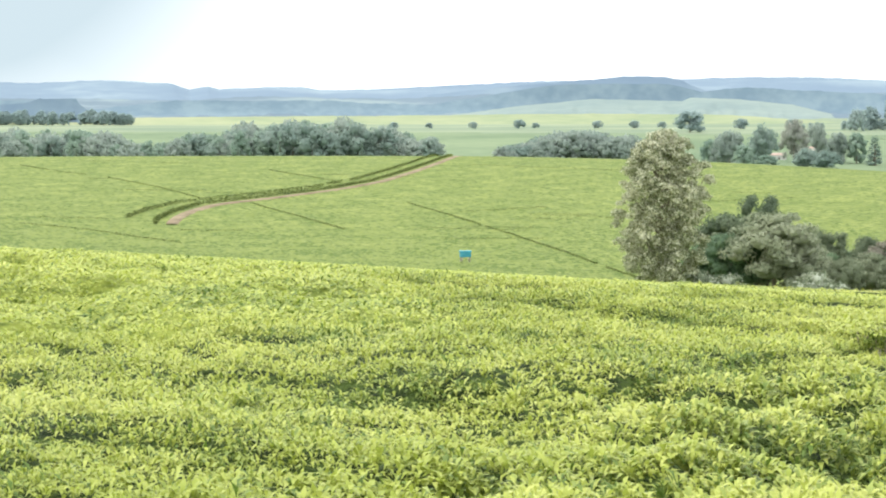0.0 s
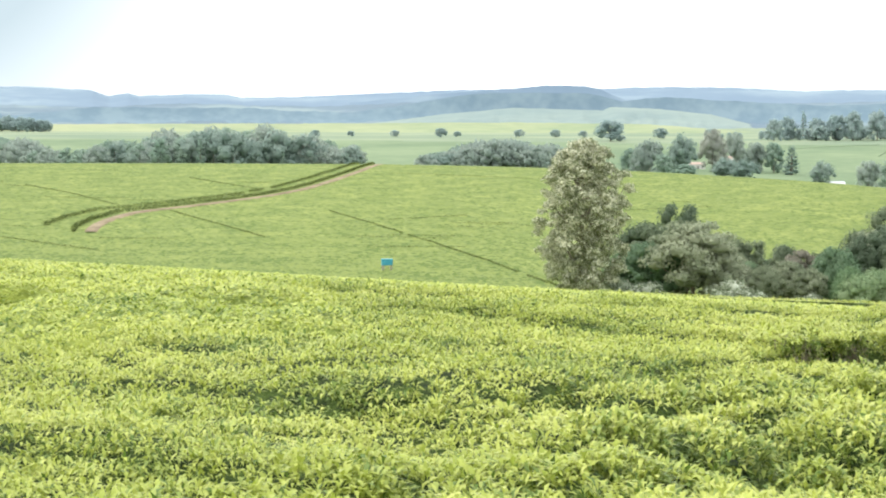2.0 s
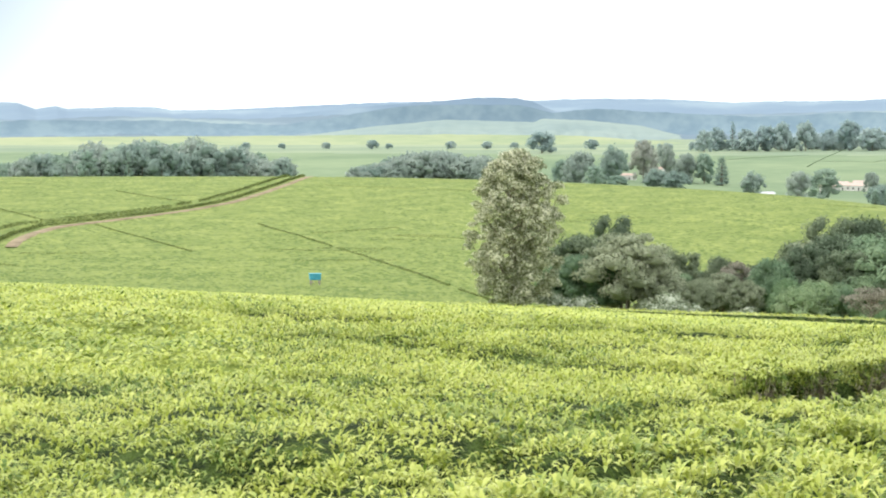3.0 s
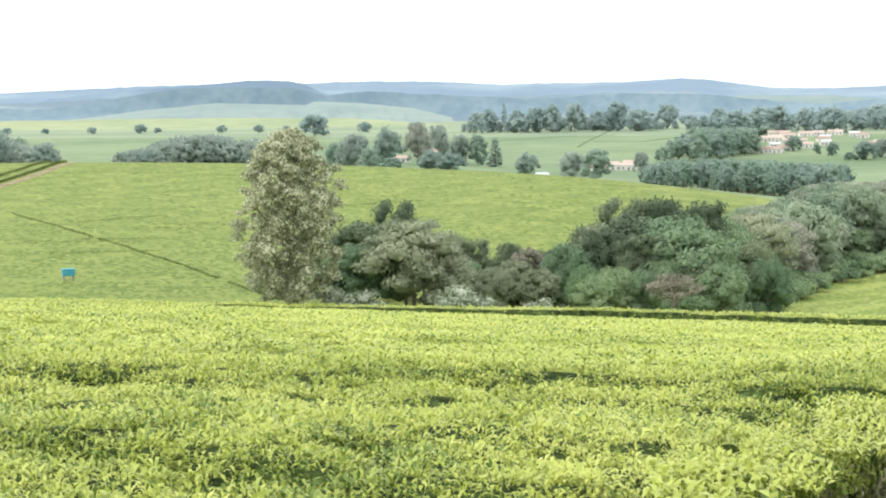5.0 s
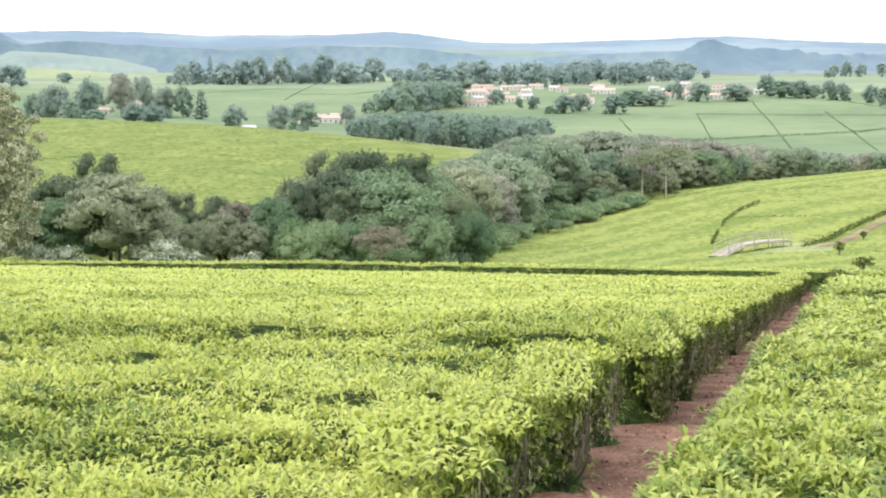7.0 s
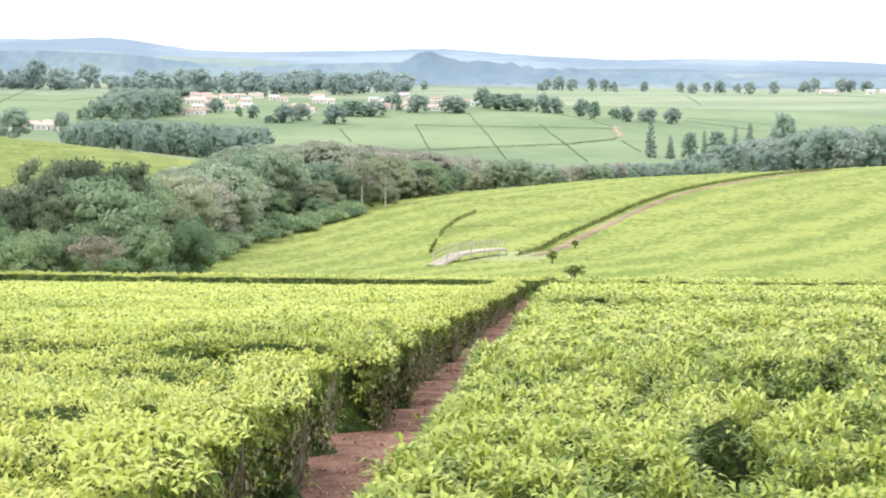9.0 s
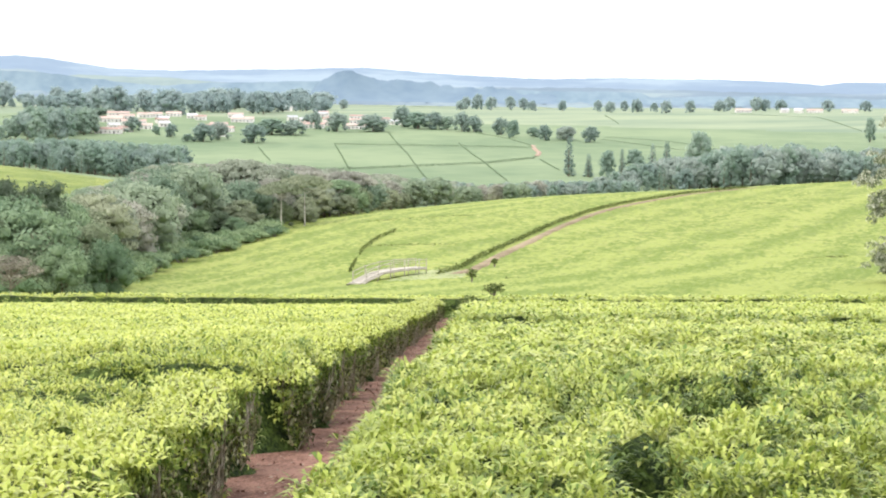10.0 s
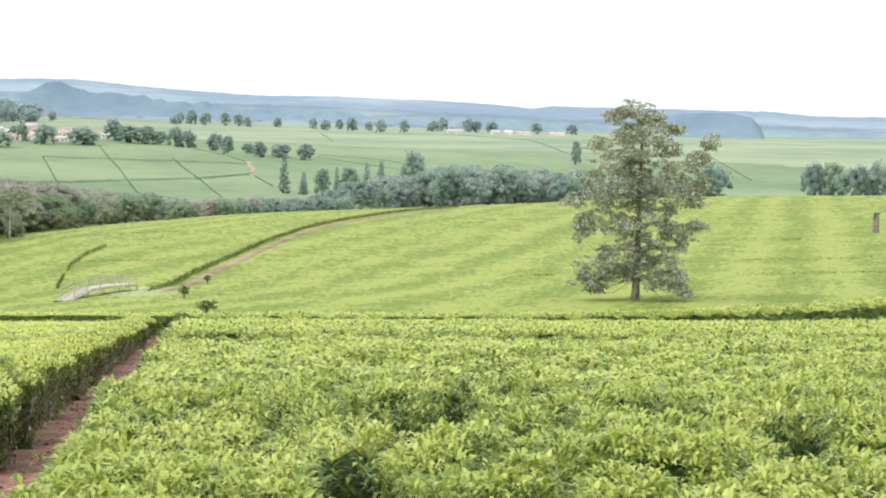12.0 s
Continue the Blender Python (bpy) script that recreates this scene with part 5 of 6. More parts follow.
stand(-37.5, -46, 365, 450, 150, [(-37.5, -2.35), (-40.5, -2.6), (-42.5, -2.4), (-46, -2.3)], DENSE, 709, 0.6, join="low mixed wood right behind the tea slope", pick=(0, 1, 2))
stand(-43, -58, 440, 580, 330, [(-40.5, -2.75), (-41.3, -2.5), (-44.5, -2.3), (-45.5, -1.9), (-46.5, -1.55), (-48.4, -1.4), (-49.3, -1.0), (-51.7, -0.9), (-53.7, -1.07), (-56, -1.0), (-58, -1.2)], DENSE, 708, 0.6, join="dense bluish valley wood behind the tea slope")
stand(-14.6, -24.5, 1230, 1330, 70, [(-14.6, 0.1), (-17, 0.35), (-20, 0.5), (-24.5, 0.3)], FARTHER, 714, 0.6, pick=(0, 1, 2, 3), join="tree belt across the distant rise")
stand(-24.5, -35, 1150, 1420, 90, [(-24.5, 0.4), (-28, 0.6), (-35, 0.65)], FARTHER, 718, 0.7, pick=(0, 1, 2, 3), join="belt of tall trees behind the village")
stand(17, 9.5, 1560, 1680, 60, [(17, 0.85), (12, 0.8), (9.5, 0.5)], FARTHER, 727, 0.6, pick=(0, 1, 2), join="dark tree belts at the foot of the hills")

# trees that stand apart in the distance
HAMLET = [(-12.04, 620, 14.5, 15.8, 2), (-13.24, 700, 13.3, 18.3, 0), (-14.32, 760, 13.7, 20.0, 3), (-15.11, 780, 10.4, 18.8, 2), (-12.59, 560, 8.0, 9.0, 1), (-13.40, 545, 7.8, 5.5, 1), (-14.83, 545, 9.8, 8.0, 0), (-15.54, 540, 9.7, 7.6, 0),
          (-15.85, 760, 10.9, 14.6, 2), (-16.52, 760, 9.6, 15.1, 1), (-17.14, 740, 9.0, 14.3, 4), (-18.32, 500, 7.5, 7.9, 0), (-19.90, 560, 9.1, 10.3, 2), (-20.77, 600, 12.9, 12.2, 1), (-22.41, 700, 7.5, 9.0, 2), (-11.3, 640, 8, 13, 1)]
BELT = [(-16.47, 1226, 13.7, 16.5, 0), (-16.94, 1257, 15.8, 17.9, 1), (-17.48, 1291, 8.4, 23.4, 4), (-17.96, 1247, 15.7, 16.9, 1), (-18.63, 1240, 17.8, 19.9, 2), (-19.22, 1235, 14.2, 22.0, 0), (-20.04, 1243, 17.0, 22.6, 0), (-20.83, 1294, 16.3, 15.7, 3),
        (-21.55, 1242, 20.1, 23.0, 0), (-22.35, 1232, 25.2, 17.5, 2), (-23.37, 1301, 20.1, 20.3, 0), (-24.11, 1501, 18.9, 9.6, 1)]
OVER = [(-25.17, 1322, 14.3, 16.4, 0), (-25.78, 1100, 19.8, 16.4, 1), (-26.59, 1194, 17.2, 17.7, 0), (-27.20, 1142, 20.5, 18.5, 1), (-28.21, 1165, 16.7, 16.4, 0), (-29.11, 1104, 23.8, 17.8, 0), (-29.76, 1593, 31.5, 12.3, 2), (-30.75, 1842, 36.4, 18.0, 0),
        (-31.39, 1402, 20.2, 17.1, 1), (-32.18, 1295, 27.9, 14.9, 0), (-32.91, 1425, 17.9, 12.9, 1), (-33.64, 1414, 30.5, 17.6, 0), (-34.51, 1362, 24.5, 15.5, 0), (-35.3, 1500, 9, 9, 1)]
VILLAGE_TREES = [(-27.81, 881, 9.5, 8.1, 0), (-28.62, 856, 4.6, 5.4, 1), (-29.15, 841, 6.4, 7.1, 0), (-29.72, 805, 5.8, 4.2, 1), (-30.29, 808, 12.2, 9.1, 0), (-30.86, 826, 10.4, 9.3, 2), (-32.09, 802, 12.7, 9.5, 0), (-32.73, 871, 17.2, 9.1, 1),
                 (-33.51, 870, 14.1, 8.4, 0), (-34.13, 958, 10.3, 7.9, 0), (-35.09, 911, 13.1, 10.7, 0), (-36.37, 917, 18.1, 9.8, 0), (-26.61, 1072, 17.3, 5.3, 1), (-34.29, 930, 7.4, 10.2, 0)]
FIELD_TREES = [(-37.44, 976, 11.9, 12.9, 0), (-38.01, 959, 15.5, 10.6, 1), (-38.57, 956, 13.7, 10.2, 0), (-39.08, 953, 10.3, 8.5, 1), (-39.60, 936, 10.1, 11.3, 0), (-40.03, 933, 10.7, 9.6, 0), (-41.03, 908, 9.8, 9.7, 0), (-41.47, 881, 7.3, 10.3, 1),
               (-42.20, 891, 8.0, 6.0, 1), (-42.61, 859, 7.7, 8.5, 0), (-43.41, 863, 10.9, 7.9, 2), (-44.28, 850, 9.5, 8.4, 0), (-43.24, 873, 6.9, 6.8, 0)]
FAR_ROW = [(-39.52, 1538, 8.8, 9.3, 0), (-39.74, 1627, 10.5, 13.3, 0), (-40.17, 1648, 13.0, 16.4, 0), (-40.66, 1596, 12.6, 13.6, 0), (-41.34, 1628, 11.1, 14.4, 0), (-41.82, 1650, 11.9, 12.8, 0), (-42.14, 1590, 9.1, 10.1, 1), (-43.24, 1637, 8.8, 11.0, 0), (-44.52, 1614, 9.3, 11.3, 1), (-44.96, 1495, 10.7, 10.5, 0)]
FACTORY_ROW = [(-45.45, 1648, 8.9, 11.0, 0), (-45.90, 1528, 12.1, 12.8, 0), (-46.53, 1617, 8.1, 9.6, 1), (-46.95, 1448, 10.4, 12.1, 0), (-47.80, 1530, 9.9, 12.2, 0), (-48.87, 1755, 15.1, 12.2, 0), (-49.20, 1829, 14.5, 15.8, 1), (-50.13, 1785, 14.1, 16.0, 0), (-50.45, 1790, 12.2, 13.6, 0), (-50.98, 1939, 16.0, 12.6, 0), (-52.6, 1800, 14, 13, 0), (-53.9, 1850, 14, 12, 1)]
TALL = [(-43.52, 570, 5.1, 15.1, 4), (-44.23, 565, 4.1, 8.7, 4), (-44.89, 560, 6.2, 10.1, 1), (-45.43, 575, 3.3, 10.5, 4), (-45.91, 580, 7.5, 10.0, 1), (-46.53, 585, 4.6, 12.1, 4), (-47.03, 585, 5.0, 13.0, 4), (-48.21, 590, 10.2, 16.8, 1), (-54.10, 895, 6.4, 14.0, 1), (-59.01, 470, 10.8, 11.1, 0),
        (-62.54, 450, 6.8, 10.6, 0), (-63.24, 450, 8.1, 11.4, 1), (-64.06, 450, 7.3, 9.9, 0), (-64.78, 450, 8.1, 11.0, 0), (-66.0, 455, 9, 10, 1)]
for i, rows in enumerate((HAMLET, VILLAGE_TREES, FIELD_TREES, TALL)):
    row_of(rows, FAR, 730 + i)
for i, rows in enumerate((BELT, OVER, FAR_ROW, FACTORY_ROW)):
    row_of(rows, FARTHER, 740 + i)
for a, r, h in [(0.2, 1330, 6), (-1.1, 1350, 5), (-2.7, 1340, 6), (-4.4, 1330, 8), (-5.0, 1340, 5), (-7.27, 1330, 7), (-8.6, 1330, 7), (-9.6, 1330, 6), (-10.6, 1200, 17), (-12.4, 1300, 9), (-14.2, 1320, 8)]:
    fit_to(FARTHER, 2, h * 1.5, h, *at(a, r), a * 40)

for kinds in (KINDS, BACK, UMBRELLA, FAR, FARTHER, DENSE):        # a model that found no place goes
    for k, (t, w, h) in enumerate(kinds):
        if (id(kinds), k) not in used:
            for o in (*t.children_recursive, t):
                bpy.data.objects.remove(o)

# edge of the wood above the tea slope: trees with shrubs before them
for i in range(70):
    a = rs.uniform(-38, -26)
    r = float(np.interp(-a, EDGE_A, EDGE_R)) * rs.uniform(1.0 if a < -30 else 1.08, 1.32)
    plant(int(rs.choice([0, 1, 4, 2, 0, 5])), *at(a, r), rs.uniform(0.55, 0.95), rs.uniform(0, 360), KINDS, 0.4)

# pale-trunked umbrella trees and a dry brown tree at the edge of the wood
for i, (a, r, h, w) in enumerate([(-33.1, 222, 6.9, 7.5), (-33.95, 225, 7.4, 9.0), (-35.2, 258, 6.0, 8.0)]):
    b = [(math.cos(k * 2.4) * w * 0.42 * math.sqrt(k / 26), math.sin(k * 2.4) * w * 0.42 * math.sqrt(k / 26), h * (0.93 - 0.18 * k / 26), w * 0.12) for k in range(26)]
    set_down(tree("umbrella_tree", h, b, 0.14, LEAF_OLIVE if i < 2 else LEAF_MID, 4200, 0.22, 840 + i, 0.85, "flat-topped grey-brown tree with a pale bare trunk" if i < 2 else "flat-topped green tree beside the tea slope", core=0.5, flat=0.45, bark=BARK_PALE), *at(a, r))
b = [(math.cos(k * 2.4) * 1.8 * math.sqrt(k / 50), math.sin(k * 2.4) * 1.8 * math.sqrt(k / 50), 2.75 - 0.9 * k / 50 + 0.25 * math.sin(k * 5), 0.34) for k in range(50)]
set_down(tree("dry_tree", 3.2, b, 0.09, LEAF_DRY, 3200, 0.10, 846, 0.75, "low brown half-dry tree at the edge of the wood", core=0.0, limbs=40), *at(-23.6, 97.5))

# pale bushes at the edge of the wood
def bush(name, w, h, mat, seed, label, size=0.16, leaves=900, core=0.5, clump=1.0):
    rs = np.random.RandomState(seed)
    bl = [(rs.uniform(-w / 2, w / 2) * 0.8, rs.uniform(-w / 3, w / 3) * 0.8, h * rs.uniform(0.25, 0.7), h * clump * rs.uniform(0.28, 0.42)) for _ in range(int(10 / clump ** 2))]
    e = tagged(new(name), label, "bush")
    v, f = [], []
    for bx, by, bz, br in bl[:6]:
        tv, tf = tube([(bx * 0.2, by * 0.2, -0.1), (bx * 0.6, by * 0.6, bz * 0.6), (bx, by, bz)], [0.05, 0.035, 0.015], 5)
        f += [tuple(c + len(v) for c in g) for g in tf]
        v += tv
    mesh_from("branching", v, f, BARK, e, smooth=True)
    v, f = crown_mesh(bl, leaves, size, seed + 5, core)
    mesh_from("foliage", v, f, mat, e)
    return e


for i, (a, r, w, h) in enumerate([(-11.4, 94, 3.2, 2.1), (-12.3, 94, 2.4, 1.7), (-15.6, 94.5, 3.0, 2.2), (-16.5, 94.5, 2.2, 1.6), (-18.5, 96, 2.4, 1.3)]):
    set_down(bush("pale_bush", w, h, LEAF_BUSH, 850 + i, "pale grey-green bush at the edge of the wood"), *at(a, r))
for i in range(130):
    a = rs.uniform(-33, -24)
    r = float(np.interp(-a, [24, 25] + EDGE_A, [102, 112] + EDGE_R)) * rs.uniform(0.95, 1.08)
    set_down(bush("valley_shrub", rs.uniform(2.5, 4.5), rs.uniform(1.4, 2.4), LEAF_FRESH if i % 4 else LEAF_MID, 870 + i, "fresh green shrub on the valley side", 0.22, 1000), *at(a, r))


# ---- village ----
def house(w, d, h, roof):
    e = new("house")
    bm = bmesh.new()
    box(bm, -w / 2, w / 2, -d / 2, d / 2, -0.8, h)
    part("wall", bm, WALL, e)
    bm = bmesh.new()
    o = 0.5
    vs = [bm.verts.new(p) for p in ((-w / 2 - o, -d / 2 - o, h - 0.1), (w / 2 + o, -d / 2 - o, h - 0.1), (w / 2 + o, d / 2 + o, h - 0.1), (-w / 2 - o, d / 2 + o, h - 0.1), (-w / 2 - o, 0, h + d * 0.22), (w / 2 + o, 0, h + d * 0.22))]
    for g in ((0, 1, 5, 4), (2, 3, 4, 5), (0, 4, 3), (1, 2, 5), (3, 2, 1, 0)):
        bm.faces.new([vs[c] for c in g])
    top = part("roof", bm, roof, e)
    bm = bmesh.new()
    box(bm, -w / 2 - o, w / 2 + o, -0.12, 0.12, h + d * 0.22 - 0.03, h + d * 0.22 + 0.07)
    part("ridge_cap", bm, ROOF_TIN, top)
    k = max(2, int(w / 3))
    for c in range(k):
        x = -w / 2 + (c + 0.5) * w / k
        bm = bmesh.new()
        if c % 3 == 1:
            box(bm, x - 0.45, x + 0.45, -d / 2 - 0.04, -d / 2 + 0.05, 0, 2.0)
            part("door", bm, DARK_OPENING, e)
        else:
            box(bm, x - 0.5, x + 0.5, -d / 2 - 0.04, -d / 2 + 0.05, 0.9, 2.0)
            part("window", bm, DARK_OPENING, e)
    return e


MODELS = [house(14, 6, 3.4, ROOF_RUST), house(10, 6, 3.4, ROOF_RUST), house(10, 7, 4.2, ROOF_TIN), house(20, 7, 3.4, ROOF_RUST), house(9, 6, 3.2, ROOF_TIN)]
for mdl, lab in zip(MODELS, ("long cream house with a rusty roof", "small cream house with a rusty roof", "tall white house with a pale tin roof", "long cream row house with a rusty roof", "small white house with a tin roof")):
    tagged(mdl, lab, "house", "houses of the village")
HOMES = [(501, 998, 0), (487, 944, 3), (444, 869, 3), (392, 771, 3), (408, 782, 1), (495, 922, 0), (467, 849, 1), (524, 936, 0), (442, 837, 3), (507, 929, 1), (470, 900, 0), (437, 732, 1), (558, 913, 0),
         (524, 849, 3), (667, 1066, 2), (701, 1068, 2), (675, 986, 4), (584, 839, 0), (531, 781, 3), (537, 799, 0), (549, 763, 3), (632, 876, 0), (609, 803, 4), (622, 832, 1), (476, 797, 0), (461, 763, 1), (461, 785, 0),
         (455, 885, 1), (520, 905, 4), (600, 860, 1), (556, 800, 1), (480, 870, 4), (512, 880, 1), (540, 880, 4), (575, 870, 4), (590, 820, 1), (563, 838, 4), (430, 800, 1), (415, 810, 4), (450, 815, 4), (640, 930, 4), (655, 950, 1)]
NEAR_HOMES = [(177, 520, 4), (264, 679, 0), (264, 663, 3), (278, 686, 1), (249, 651, 1), (186, 788, 4), (189, 770, 1), (225, 842, 1), (183, 800, 4)]
FACTORY = [(1255, 1065, 3), (1290, 1040, 2), (1320, 1025, 3), (1345, 1000, 3), (1300, 1030, 2), (560, 1240, 4), (560, 1220, 1)]
first = set()
for x, y, k in HOMES + NEAR_HOMES + FACTORY:
    big = 0.8 if x > 1200 else 0.55 if y < 530 else 0.7
    m = pose(x, y, float(land_z(x, y)), 0, 0, math.degrees(math.atan2(-x, y)) + rs.uniform(-22, 22))
    b = copy_thing(MODELS[k], m) if k in first else MODELS[k]
    first.add(k)
    b.matrix_basis = m @ Matrix.Diagonal((big, big, big, 1))

FAR_ROWS = [[(458, 654), (411, 582), (339, 474)], [(455, 650), (490, 619), (531, 584)], [(315, 484), (345, 484), (390, 492), (421, 494), (468, 515)], [(546, 726), (439, 569), (334, 422)], [(524, 636), (427, 501), (353, 402)], [(600, 720), (576, 657), (541, 596)], [(898, 905), (774, 767)], [(464, 507), (414, 441)], [(407, 645), (351, 547)]]
FIELD_LINES = [[(1045, 810), (825, 604)], [(1128, 972), (1066, 870), (1045, 810)], [(619, 626), (583, 533), (620, 531)], [(960, 587), (703, 400)], [(353, 953), (378, 917), (422, 965)], [(305, 994), (340, 1028), (387, 1055)], [(323, 881), (461, 1177)], [(636, 641), (636, 592), (621, 554)]]
for i, pts in enumerate(FAR_ROWS + FIELD_LINES):
    hedge("field_hedge", pts, 0.3 if i in (1, 2) else 0.14, 0.85 if i in (1, 2) else 0.3, FIELD_HEDGE, "thin dark hedge between distant fields", 600 + i, 26 if i in (1, 2) else 11, 0.32)
strip("road_far", [(545, 601), (521, 573), (506, 553), (480, 527)], 2.4, TRACK_RED, 0.3, "patch of bare red road among distant fields", "track", 6)


# ---- things on the slopes ----
def crate_trailer():
    """Blue tea-collection box on a small two-wheeled frame."""
    e = tagged(new("tea_crate_trailer"), "bright blue leaf-collection box standing in the far tea", "trailer")
    bm = bmesh.new()
    box(bm, -0.6, 0.6, -0.4, 0.4, 0.55, 1.2, 0.03)
    part("box", bm, BLUE_PAINT, e)
    bm = bmesh.new()
    box(bm, -0.66, 0.66, -0.46, 0.46, 1.18, 1.26, 0.02)
    part("rim", bm, BLUE_PAINT, e)
    for sx in (-1, 1):
        v, f = tube([(sx * 0.35, -0.45, 0.3), (sx * 0.35, -0.33, 0.3)], [0.3, 0.3], 14)
        wheel = mesh_from("wheel", v, f, DARK_OPENING, e)
        v, f = tube([(sx * 0.35, -0.48, 0.3), (sx * 0.35, -0.46, 0.3), (sx * 0.35, -0.32, 0.3)], [0.05, 0.12, 0.12], 10)
        mesh_from("hub", v, f, GREY_WOOD, wheel)
        bm = bmesh.new()
        box(bm, sx * 0.5 - 0.04, sx * 0.5 + 0.04, -0.35, 0.35, 0.0, 0.56)
        part("leg", bm, GREY_WOOD, e)
    return e


set_down(crate_trailer(), 4.0, 130, 8, 0.8, -0.2)


def footbridge():
    """A plank ramp and a level plank walk with post rails on both sides."""
    e = tagged(new("footbridge"), "weathered pale wooden footbridge with ramp and post rails", "bridge")
    line = [(73.9, 102.5, 0.12), (76.5, 104.6, 0.42), (79.2, 106.4, 0.68), (81.2, 107.1, 0.72), (83.2, 107.7, 0.70), (85.3, 108.3, 0.62)]
    line = [Vector((x, y, float(land_z(x, y)) + up)) for x, y, up in line]

    def along(t):
        k = min(int(t), len(line) - 2)
        p, d = line[k].lerp(line[k + 1], t - k), line[k + 1] - line[k]
        return p, d, Vector((-d.y, d.x, 0)).normalized()

    for i in range(40):
        p, d, n = along((i + 0.5) / 8)
        bm = bmesh.new()
        box(bm, -0.13, 0.13, -0.55, 0.55, -0.03, 0.03)
        ob = part("plank", bm, PALE_WOOD, e)
        ob.matrix_basis = pose(p.x, p.y, p.z, 0, -math.degrees(math.atan2(d.z, math.hypot(d.x, d.y))), math.degrees(math.atan2(d.y, d.x)))
    for side in (-0.58, 0.58):
        edge = [along(i * 0.5) for i in range(11)]
        edge = [p + n * side for p, d, n in edge]
        v, f = tube([tuple(p - Vector((0, 0, 0.1))) for p in edge], [0.09] * 11, 4)
        mesh_from("beam", v, f, PALE_WOOD, e)
        posts = edge[1::2] + edge[-1:]
        for p in posts:
            v, f = tube([(p.x, p.y, float(land_z(p.x, p.y)) - 0.2), (p.x, p.y, p.z + 0.80)], [0.05, 0.04], 6)
            mesh_from("post", v, f, PALE_WOOD, e)
        v, f = tube([(p.x, p.y, p.z + 0.72) for p in posts], [0.035] * 6, 5)
        mesh_from("rail", v, f, PALE_WOOD, e)
        v, f = tube([(p.x, p.y, p.z + 0.38) for p in posts], [0.022] * 6, 5)
        mesh_from("rail", v, f, PALE_WOOD, e)
    return e


footbridge()


def patch(name, pts, mat, label):
    cx, cy = sum(p[0] for p in pts) / len(pts), sum(p[1] for p in pts) / len(pts)
    vs, fs = [], []
    ring = resample(pts + pts[:1], 1.5)[:-1]
    m = len(ring)
    for k in range(5):
        for x, y in ring:
            px, py = cx + (x - cx) * (k + 0.02) / 4, cy + (y - cy) * (k + 0.02) / 4
            vs.append((px, py, float(land_z(px, py)) + (0.08 if k < 4 else -0.2)))
    for k in range(4):
        for c in range(m):
            d = (c + 1) % m
            fs.append((k * m + c, k * m + d, (k + 1) * m + d, (k + 1) * m + c))
    tagged(mesh_from(name, vs, fs, mat, smooth=True), label, "grass", kind="structure")


patch("ground_lawn", [(76, 103), (82, 98), (90, 106.5), (92, 111), (87.4, 112)], LAWN, "worn grey-green grass beside the footbridge")
for i, (x, y, w, h) in enumerate([(72.5, 86.1, 0.5, 1.1), (91.0, 105.0, 0.4, 0.8), (57.0, 65.7, 1.4, 0.8), (44.5, 53.0, 0.8, 0.8)]):
    set_down(bush("dark_shrub", w, h, TEA_GAP, 930 + i, "small dark unpruned shrub in the tea", 0.12, 420, 0.0, 0.5), x, y, 0, 1, -0.5)
stump = tagged(new("tree_stump"), "grey broken tree stump with one bare side branch", "stump")
v, f = tube([(0, 0, -0.2), (0.03, 0, 0.7), (0.0, 0.02, 1.6), (-0.05, 0, 2.4)], [0.48, 0.42, 0.40, 0.30], 10)
mesh_from("trunk", v, f, BARK, stump, smooth=True)
v, f = tube([(0.1, 0, 2.1), (0.6, 0, 2.45), (1.6, 0, 2.8)], [0.12, 0.09, 0.04], 6)
mesh_from("branch", v, f, BARK, stump, smooth=True)
v, f = crown_mesh([(-0.1, 0, 2.4, 0.35), (-0.2, 0.1, 1.9, 0.3)], 120, 0.2, 77)
mesh_from("ivy", v, f, LEAF_DARK, stump)
set_down(stump, 190, 89.5)


# ---- hills on the skyline ----
def ridge(name, r0, r1, base, tops, mat, seed, label, a0=-100, a1=60, rough=0.05):
    """A long hill between two ranges; tops: bearing and height angle of its skyline; base: height angle of its foot."""
    az = np.arange(a0, a1, 0.1)
    rr = np.linspace(r0, r1, 14)
    A, Rr = np.meshgrid(az, rr, indexing="ij")
    tops = sorted(tops)
    el = np.interp(az, [t[0] for t in tops], [t[1] for t in tops])
    ragged = rough * (noise2(az, az * 0, 1.3, seed) - 0.5) + rough * (noise2(az, az * 0, 0.3, seed + 1) - 0.5) + 0.5 * rough * (noise2(az, az * 0, 0.12, seed + 3) - 0.5)
    zt = np.tan(np.radians(el)) * r1 + EYE
    u = (Rr - r0) / (r1 - r0)
    z0 = math.tan(radians(base)) * r0 + EYE
    Z = z0 * (1 - u ** 1.5) + zt[:, None] * u ** 1.5
    Z += (np.radians(ragged) * r1)[:, None] * u ** 7
    Z += (6 if r1 - r0 > 250 else 0) * (noise2(A * 12, Rr / 30, 3.0, seed + 2) - 0.5) * u * (1 - u) * 4
    a = np.radians(A)
    v = np.stack([-np.sin(a) * Rr, np.cos(a) * Rr, Z], -1).reshape(-1, 3)
    n, m = A.shape
    i, j = np.meshgrid(np.arange(n - 1), np.arange(m - 1), indexing="ij")
    f = np.stack([i * m + j, i * m + j + 1, (i + 1) * m + j + 1, (i + 1) * m + j], -1).reshape(-1, 4)
    tagged(mesh_from(name, v, f, mat, smooth=True), label, "hills", kind="structure")


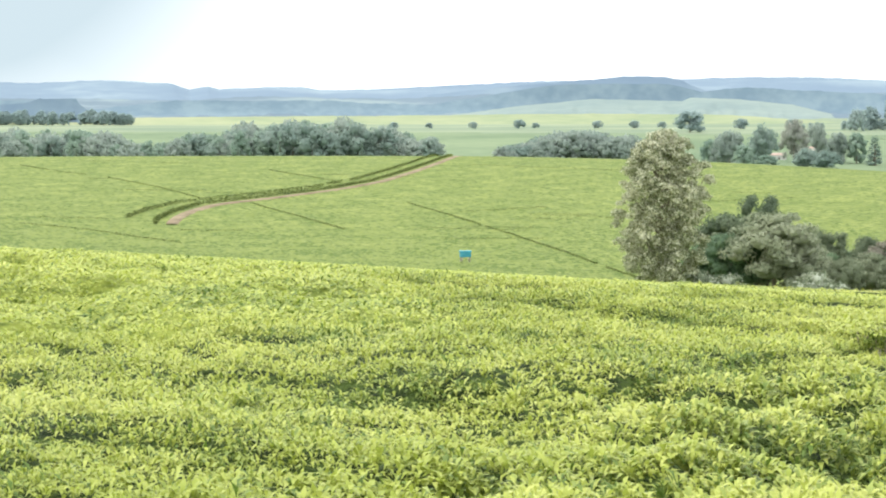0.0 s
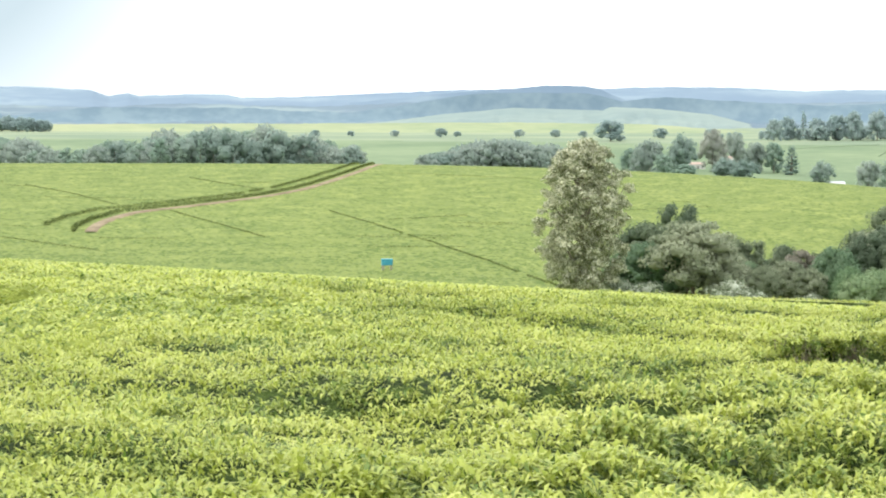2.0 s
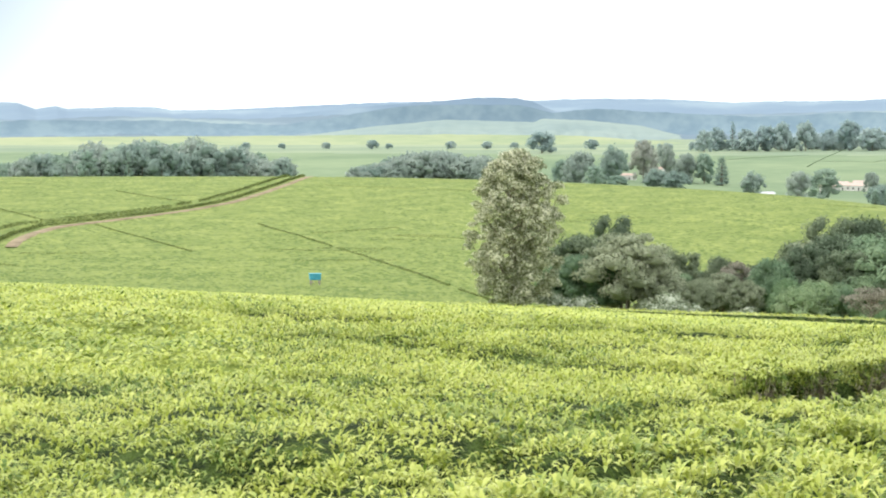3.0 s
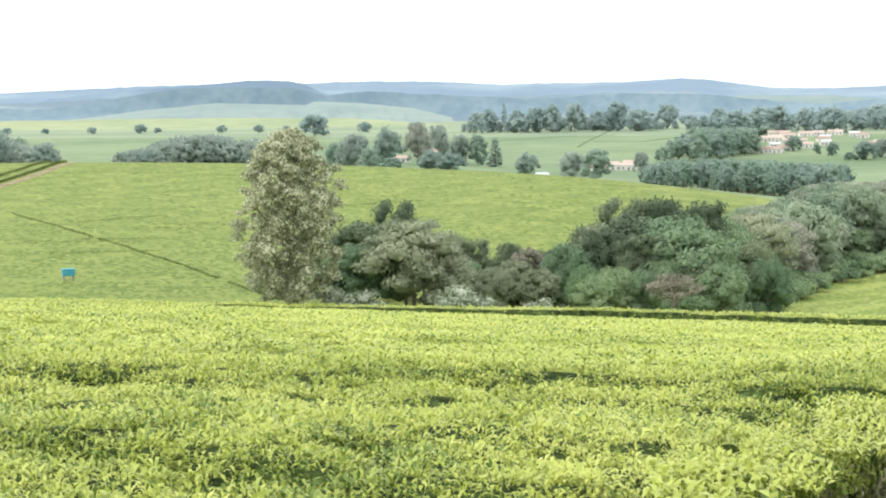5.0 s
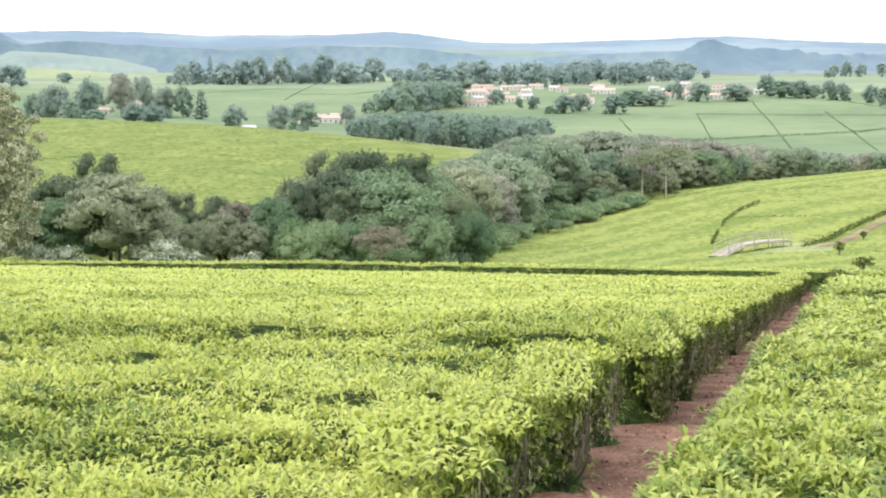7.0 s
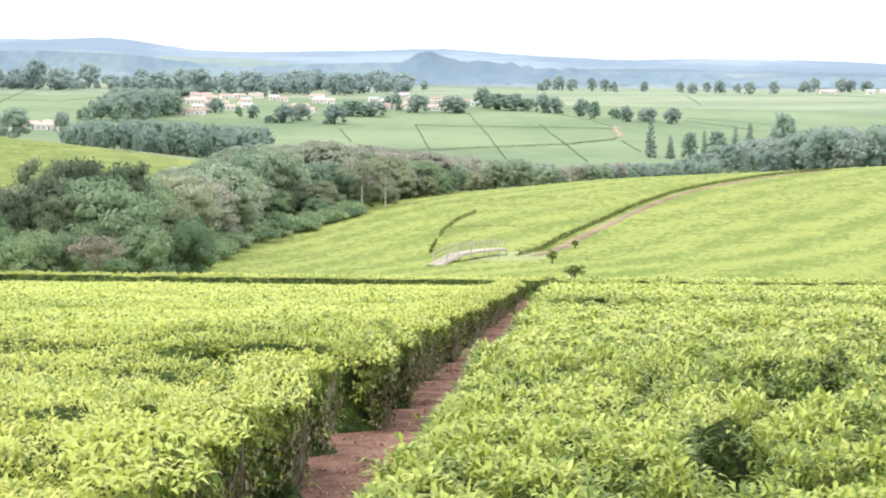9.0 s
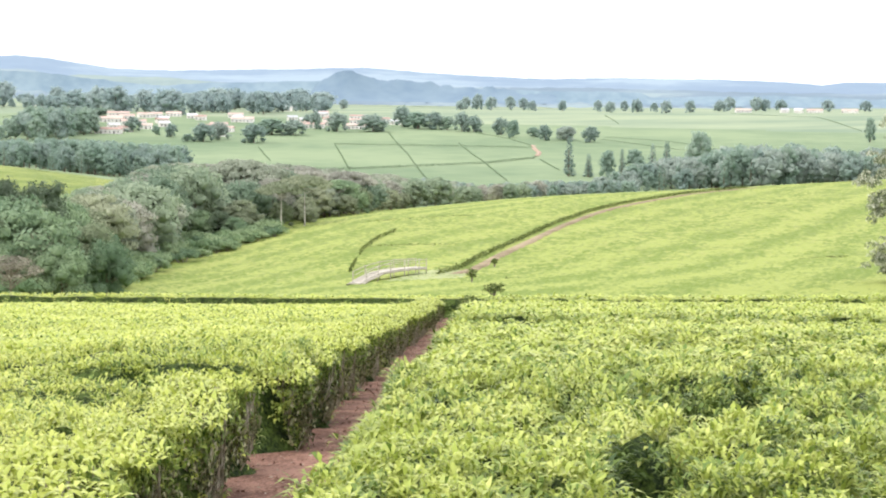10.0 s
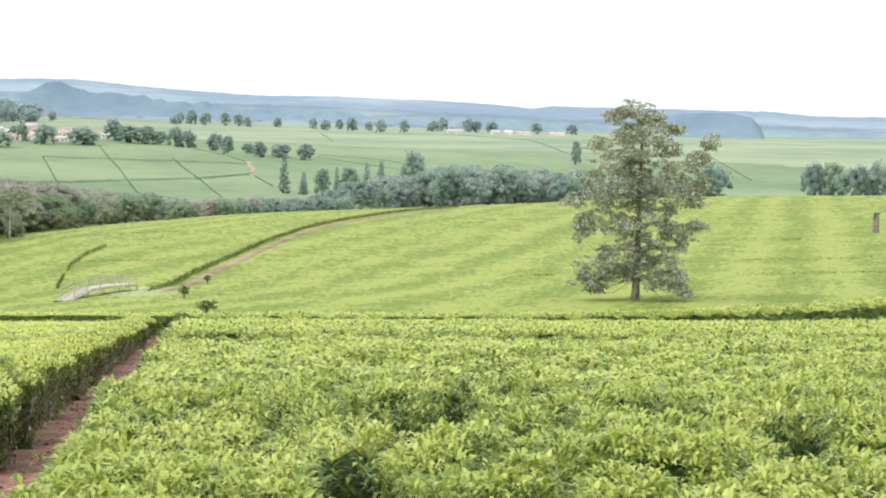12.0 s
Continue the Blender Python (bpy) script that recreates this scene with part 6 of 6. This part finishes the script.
# layered ridges whose blue haze is painted, not air
ridge("backdrop_hills_near", 1700, 3000, -0.1, [(60, 1.0), (13, 1.0), (8, 0.95), (5, 1.1), (0, 1.0), (-3, 1.15), (-7, 1.12), (-10.4, 1.0), (-15, 1.1), (-22, 1.25), (-24, 1.25), (-26, 0.97), (-30, 0.9), (-34, 0.95), (-40, 0.86), (-45, 0.9), (-49, 0.82), (-57, 0.8), (-66, 0.75), (-100, 0.8)], HILL_1, 51, "hazy blue-green wooded hills on the skyline")
ridge("backdrop_hills_far", 3000, 4500, 0.2, [(60, 1.5), (13, 1.55), (10.6, 1.64), (8.1, 1.55), (7.5, 1.35), (6.8, 1.46), (6.4, 1.35), (4.5, 1.44), (3.3, 1.4), (2.8, 1.31), (0.5, 1.36), (-1.9, 1.49), (-5, 1.62), (-7.1, 1.66), (-10.4, 1.68), (-12.2, 1.74), (-15.2, 1.7), (-17.3, 1.59), (-22, 1.61), (-23.8, 1.73), (-24.6, 1.67), (-26, 1.49), (-27, 1.35), (-29, 1.31), (-33.2, 1.42), (-36, 1.54), (-38, 1.4), (-39.6, 1.31), (-42.7, 1.2), (-45.3, 1.28), (-49, 1.25), (-50.8, 1.2), (-52.4, 1.1), (-53.2, 1.2), (-57.2, 1.24), (-61, 1.25), (-62.7, 1.13), (-65, 1.2), (-100, 1.2)], HILL_2, 61, "pale blue hazy hills along the horizon", rough=0.03)
ridge("backdrop_knoll_west", 1650, 1690, 0.0, [(16, 0.7), (13.5, 0.85), (12.7, 0.97), (11.7, 0.98), (11.2, 0.64), (9.8, 0.1)], HILL_WOOD, 71, "dark blue-green wooded knoll below the hills", 9.8, 16, 0.1)
ridge("backdrop_plantation_ridge", 3060, 3160, 0.7, [(-1, 1.15), (-4.5, 1.5), (-7.1, 1.68), (-8.2, 1.79), (-9.6, 1.76), (-10.2, 1.66), (-10.8, 1.4), (-11.8, 1.05), (-13, 0.8)], HILL_2, 74, "dark plantation block on the skyline ridge", -13, -1, 0.04)
ridge("backdrop_knoll_mid", 1950, 2000, 0.3, [(-33.9, 0.3), (-34.3, 0.85), (-34.6, 1.08), (-35.0, 1.27), (-35.3, 1.37), (-35.6, 1.39), (-35.9, 1.3), (-36.2, 1.22), (-36.6, 1.17), (-37.6, 1.08), (-40, 0.86), (-43, 0.6)], HILL_WOOD, 77, "dark wooded knoll beyond the village", -43, -33.9, 0.16)
ridge("backdrop_plantation", 1900, 1960, 0.2, [(-56.5, 0.9), (-57.8, 1.1), (-59.5, 1.16), (-60.3, 1.0), (-60.6, 0.7), (-60.8, 0.2)], HILL_WOOD, 80, "dark blue-green plantation block in the far plain", -60.8, -56.5, 0.03)
ridge("backdrop_field_straw", 1560, 1720, 0.0, [(60, 0.3), (14, 0.3), (6, 0.36), (-7, 0.45), (-12, 0.4), (-15.5, 0.15), (-17, 0.0)], FIELD_STRAW, 83, "pale yellow-green field at the foot of the hills", -17, 60, 0.02)
ridge("backdrop_field_hill", 1900, 2300, 0.1, [(-1, 0.3), (-5, 0.8), (-7.1, 0.98), (-10.3, 0.9), (-10.6, 1.02), (-12.2, 0.95), (-14.2, 0.75), (-16, 0.3)], HILL_FIELD, 86, "pale green fields on the distant hillside", -16, -1, 0.02)
ridge("backdrop_field_village", 2300, 2700, 0.2, [(-23, 0.5), (-24.5, 0.95), (-26, 1.1), (-29, 1.05), (-31, 0.9), (-33.5, 0.4)], HILL_FIELD, 89, "pale green fields beyond the village", -33.5, -23, 0.04)
ridge("backdrop_wood_belt", 2330, 2380, 0.3, [(16, 0.85), (12.8, 0.96), (11.5, 1.0), (11.3, 0.6), (8.1, 0.93), (2.9, 0.93), (-1.2, 0.77), (-3.2, 1.1), (-4.8, 1.38), (-6.3, 1.54), (-9.8, 1.5), (-11.0, 1.24), (-12.6, 1.38), (-15.5, 1.2), (-18.3, 1.06), (-21.8, 1.22), (-24.5, 1.15), (-26.5, 0.95), (-28.5, 0.77), (-31.1, 0.9), (-34.4, 1.0), (-38.3, 0.9), (-42, 0.76), (-46, 0.77), (-46.4, 0.57), (-50.3, 0.7), (-56, 0.6), (-66, 0.6)], HILL_BELT, 92, "dark blue-green forest belts along the hill foot", -66, 16, 0.05)
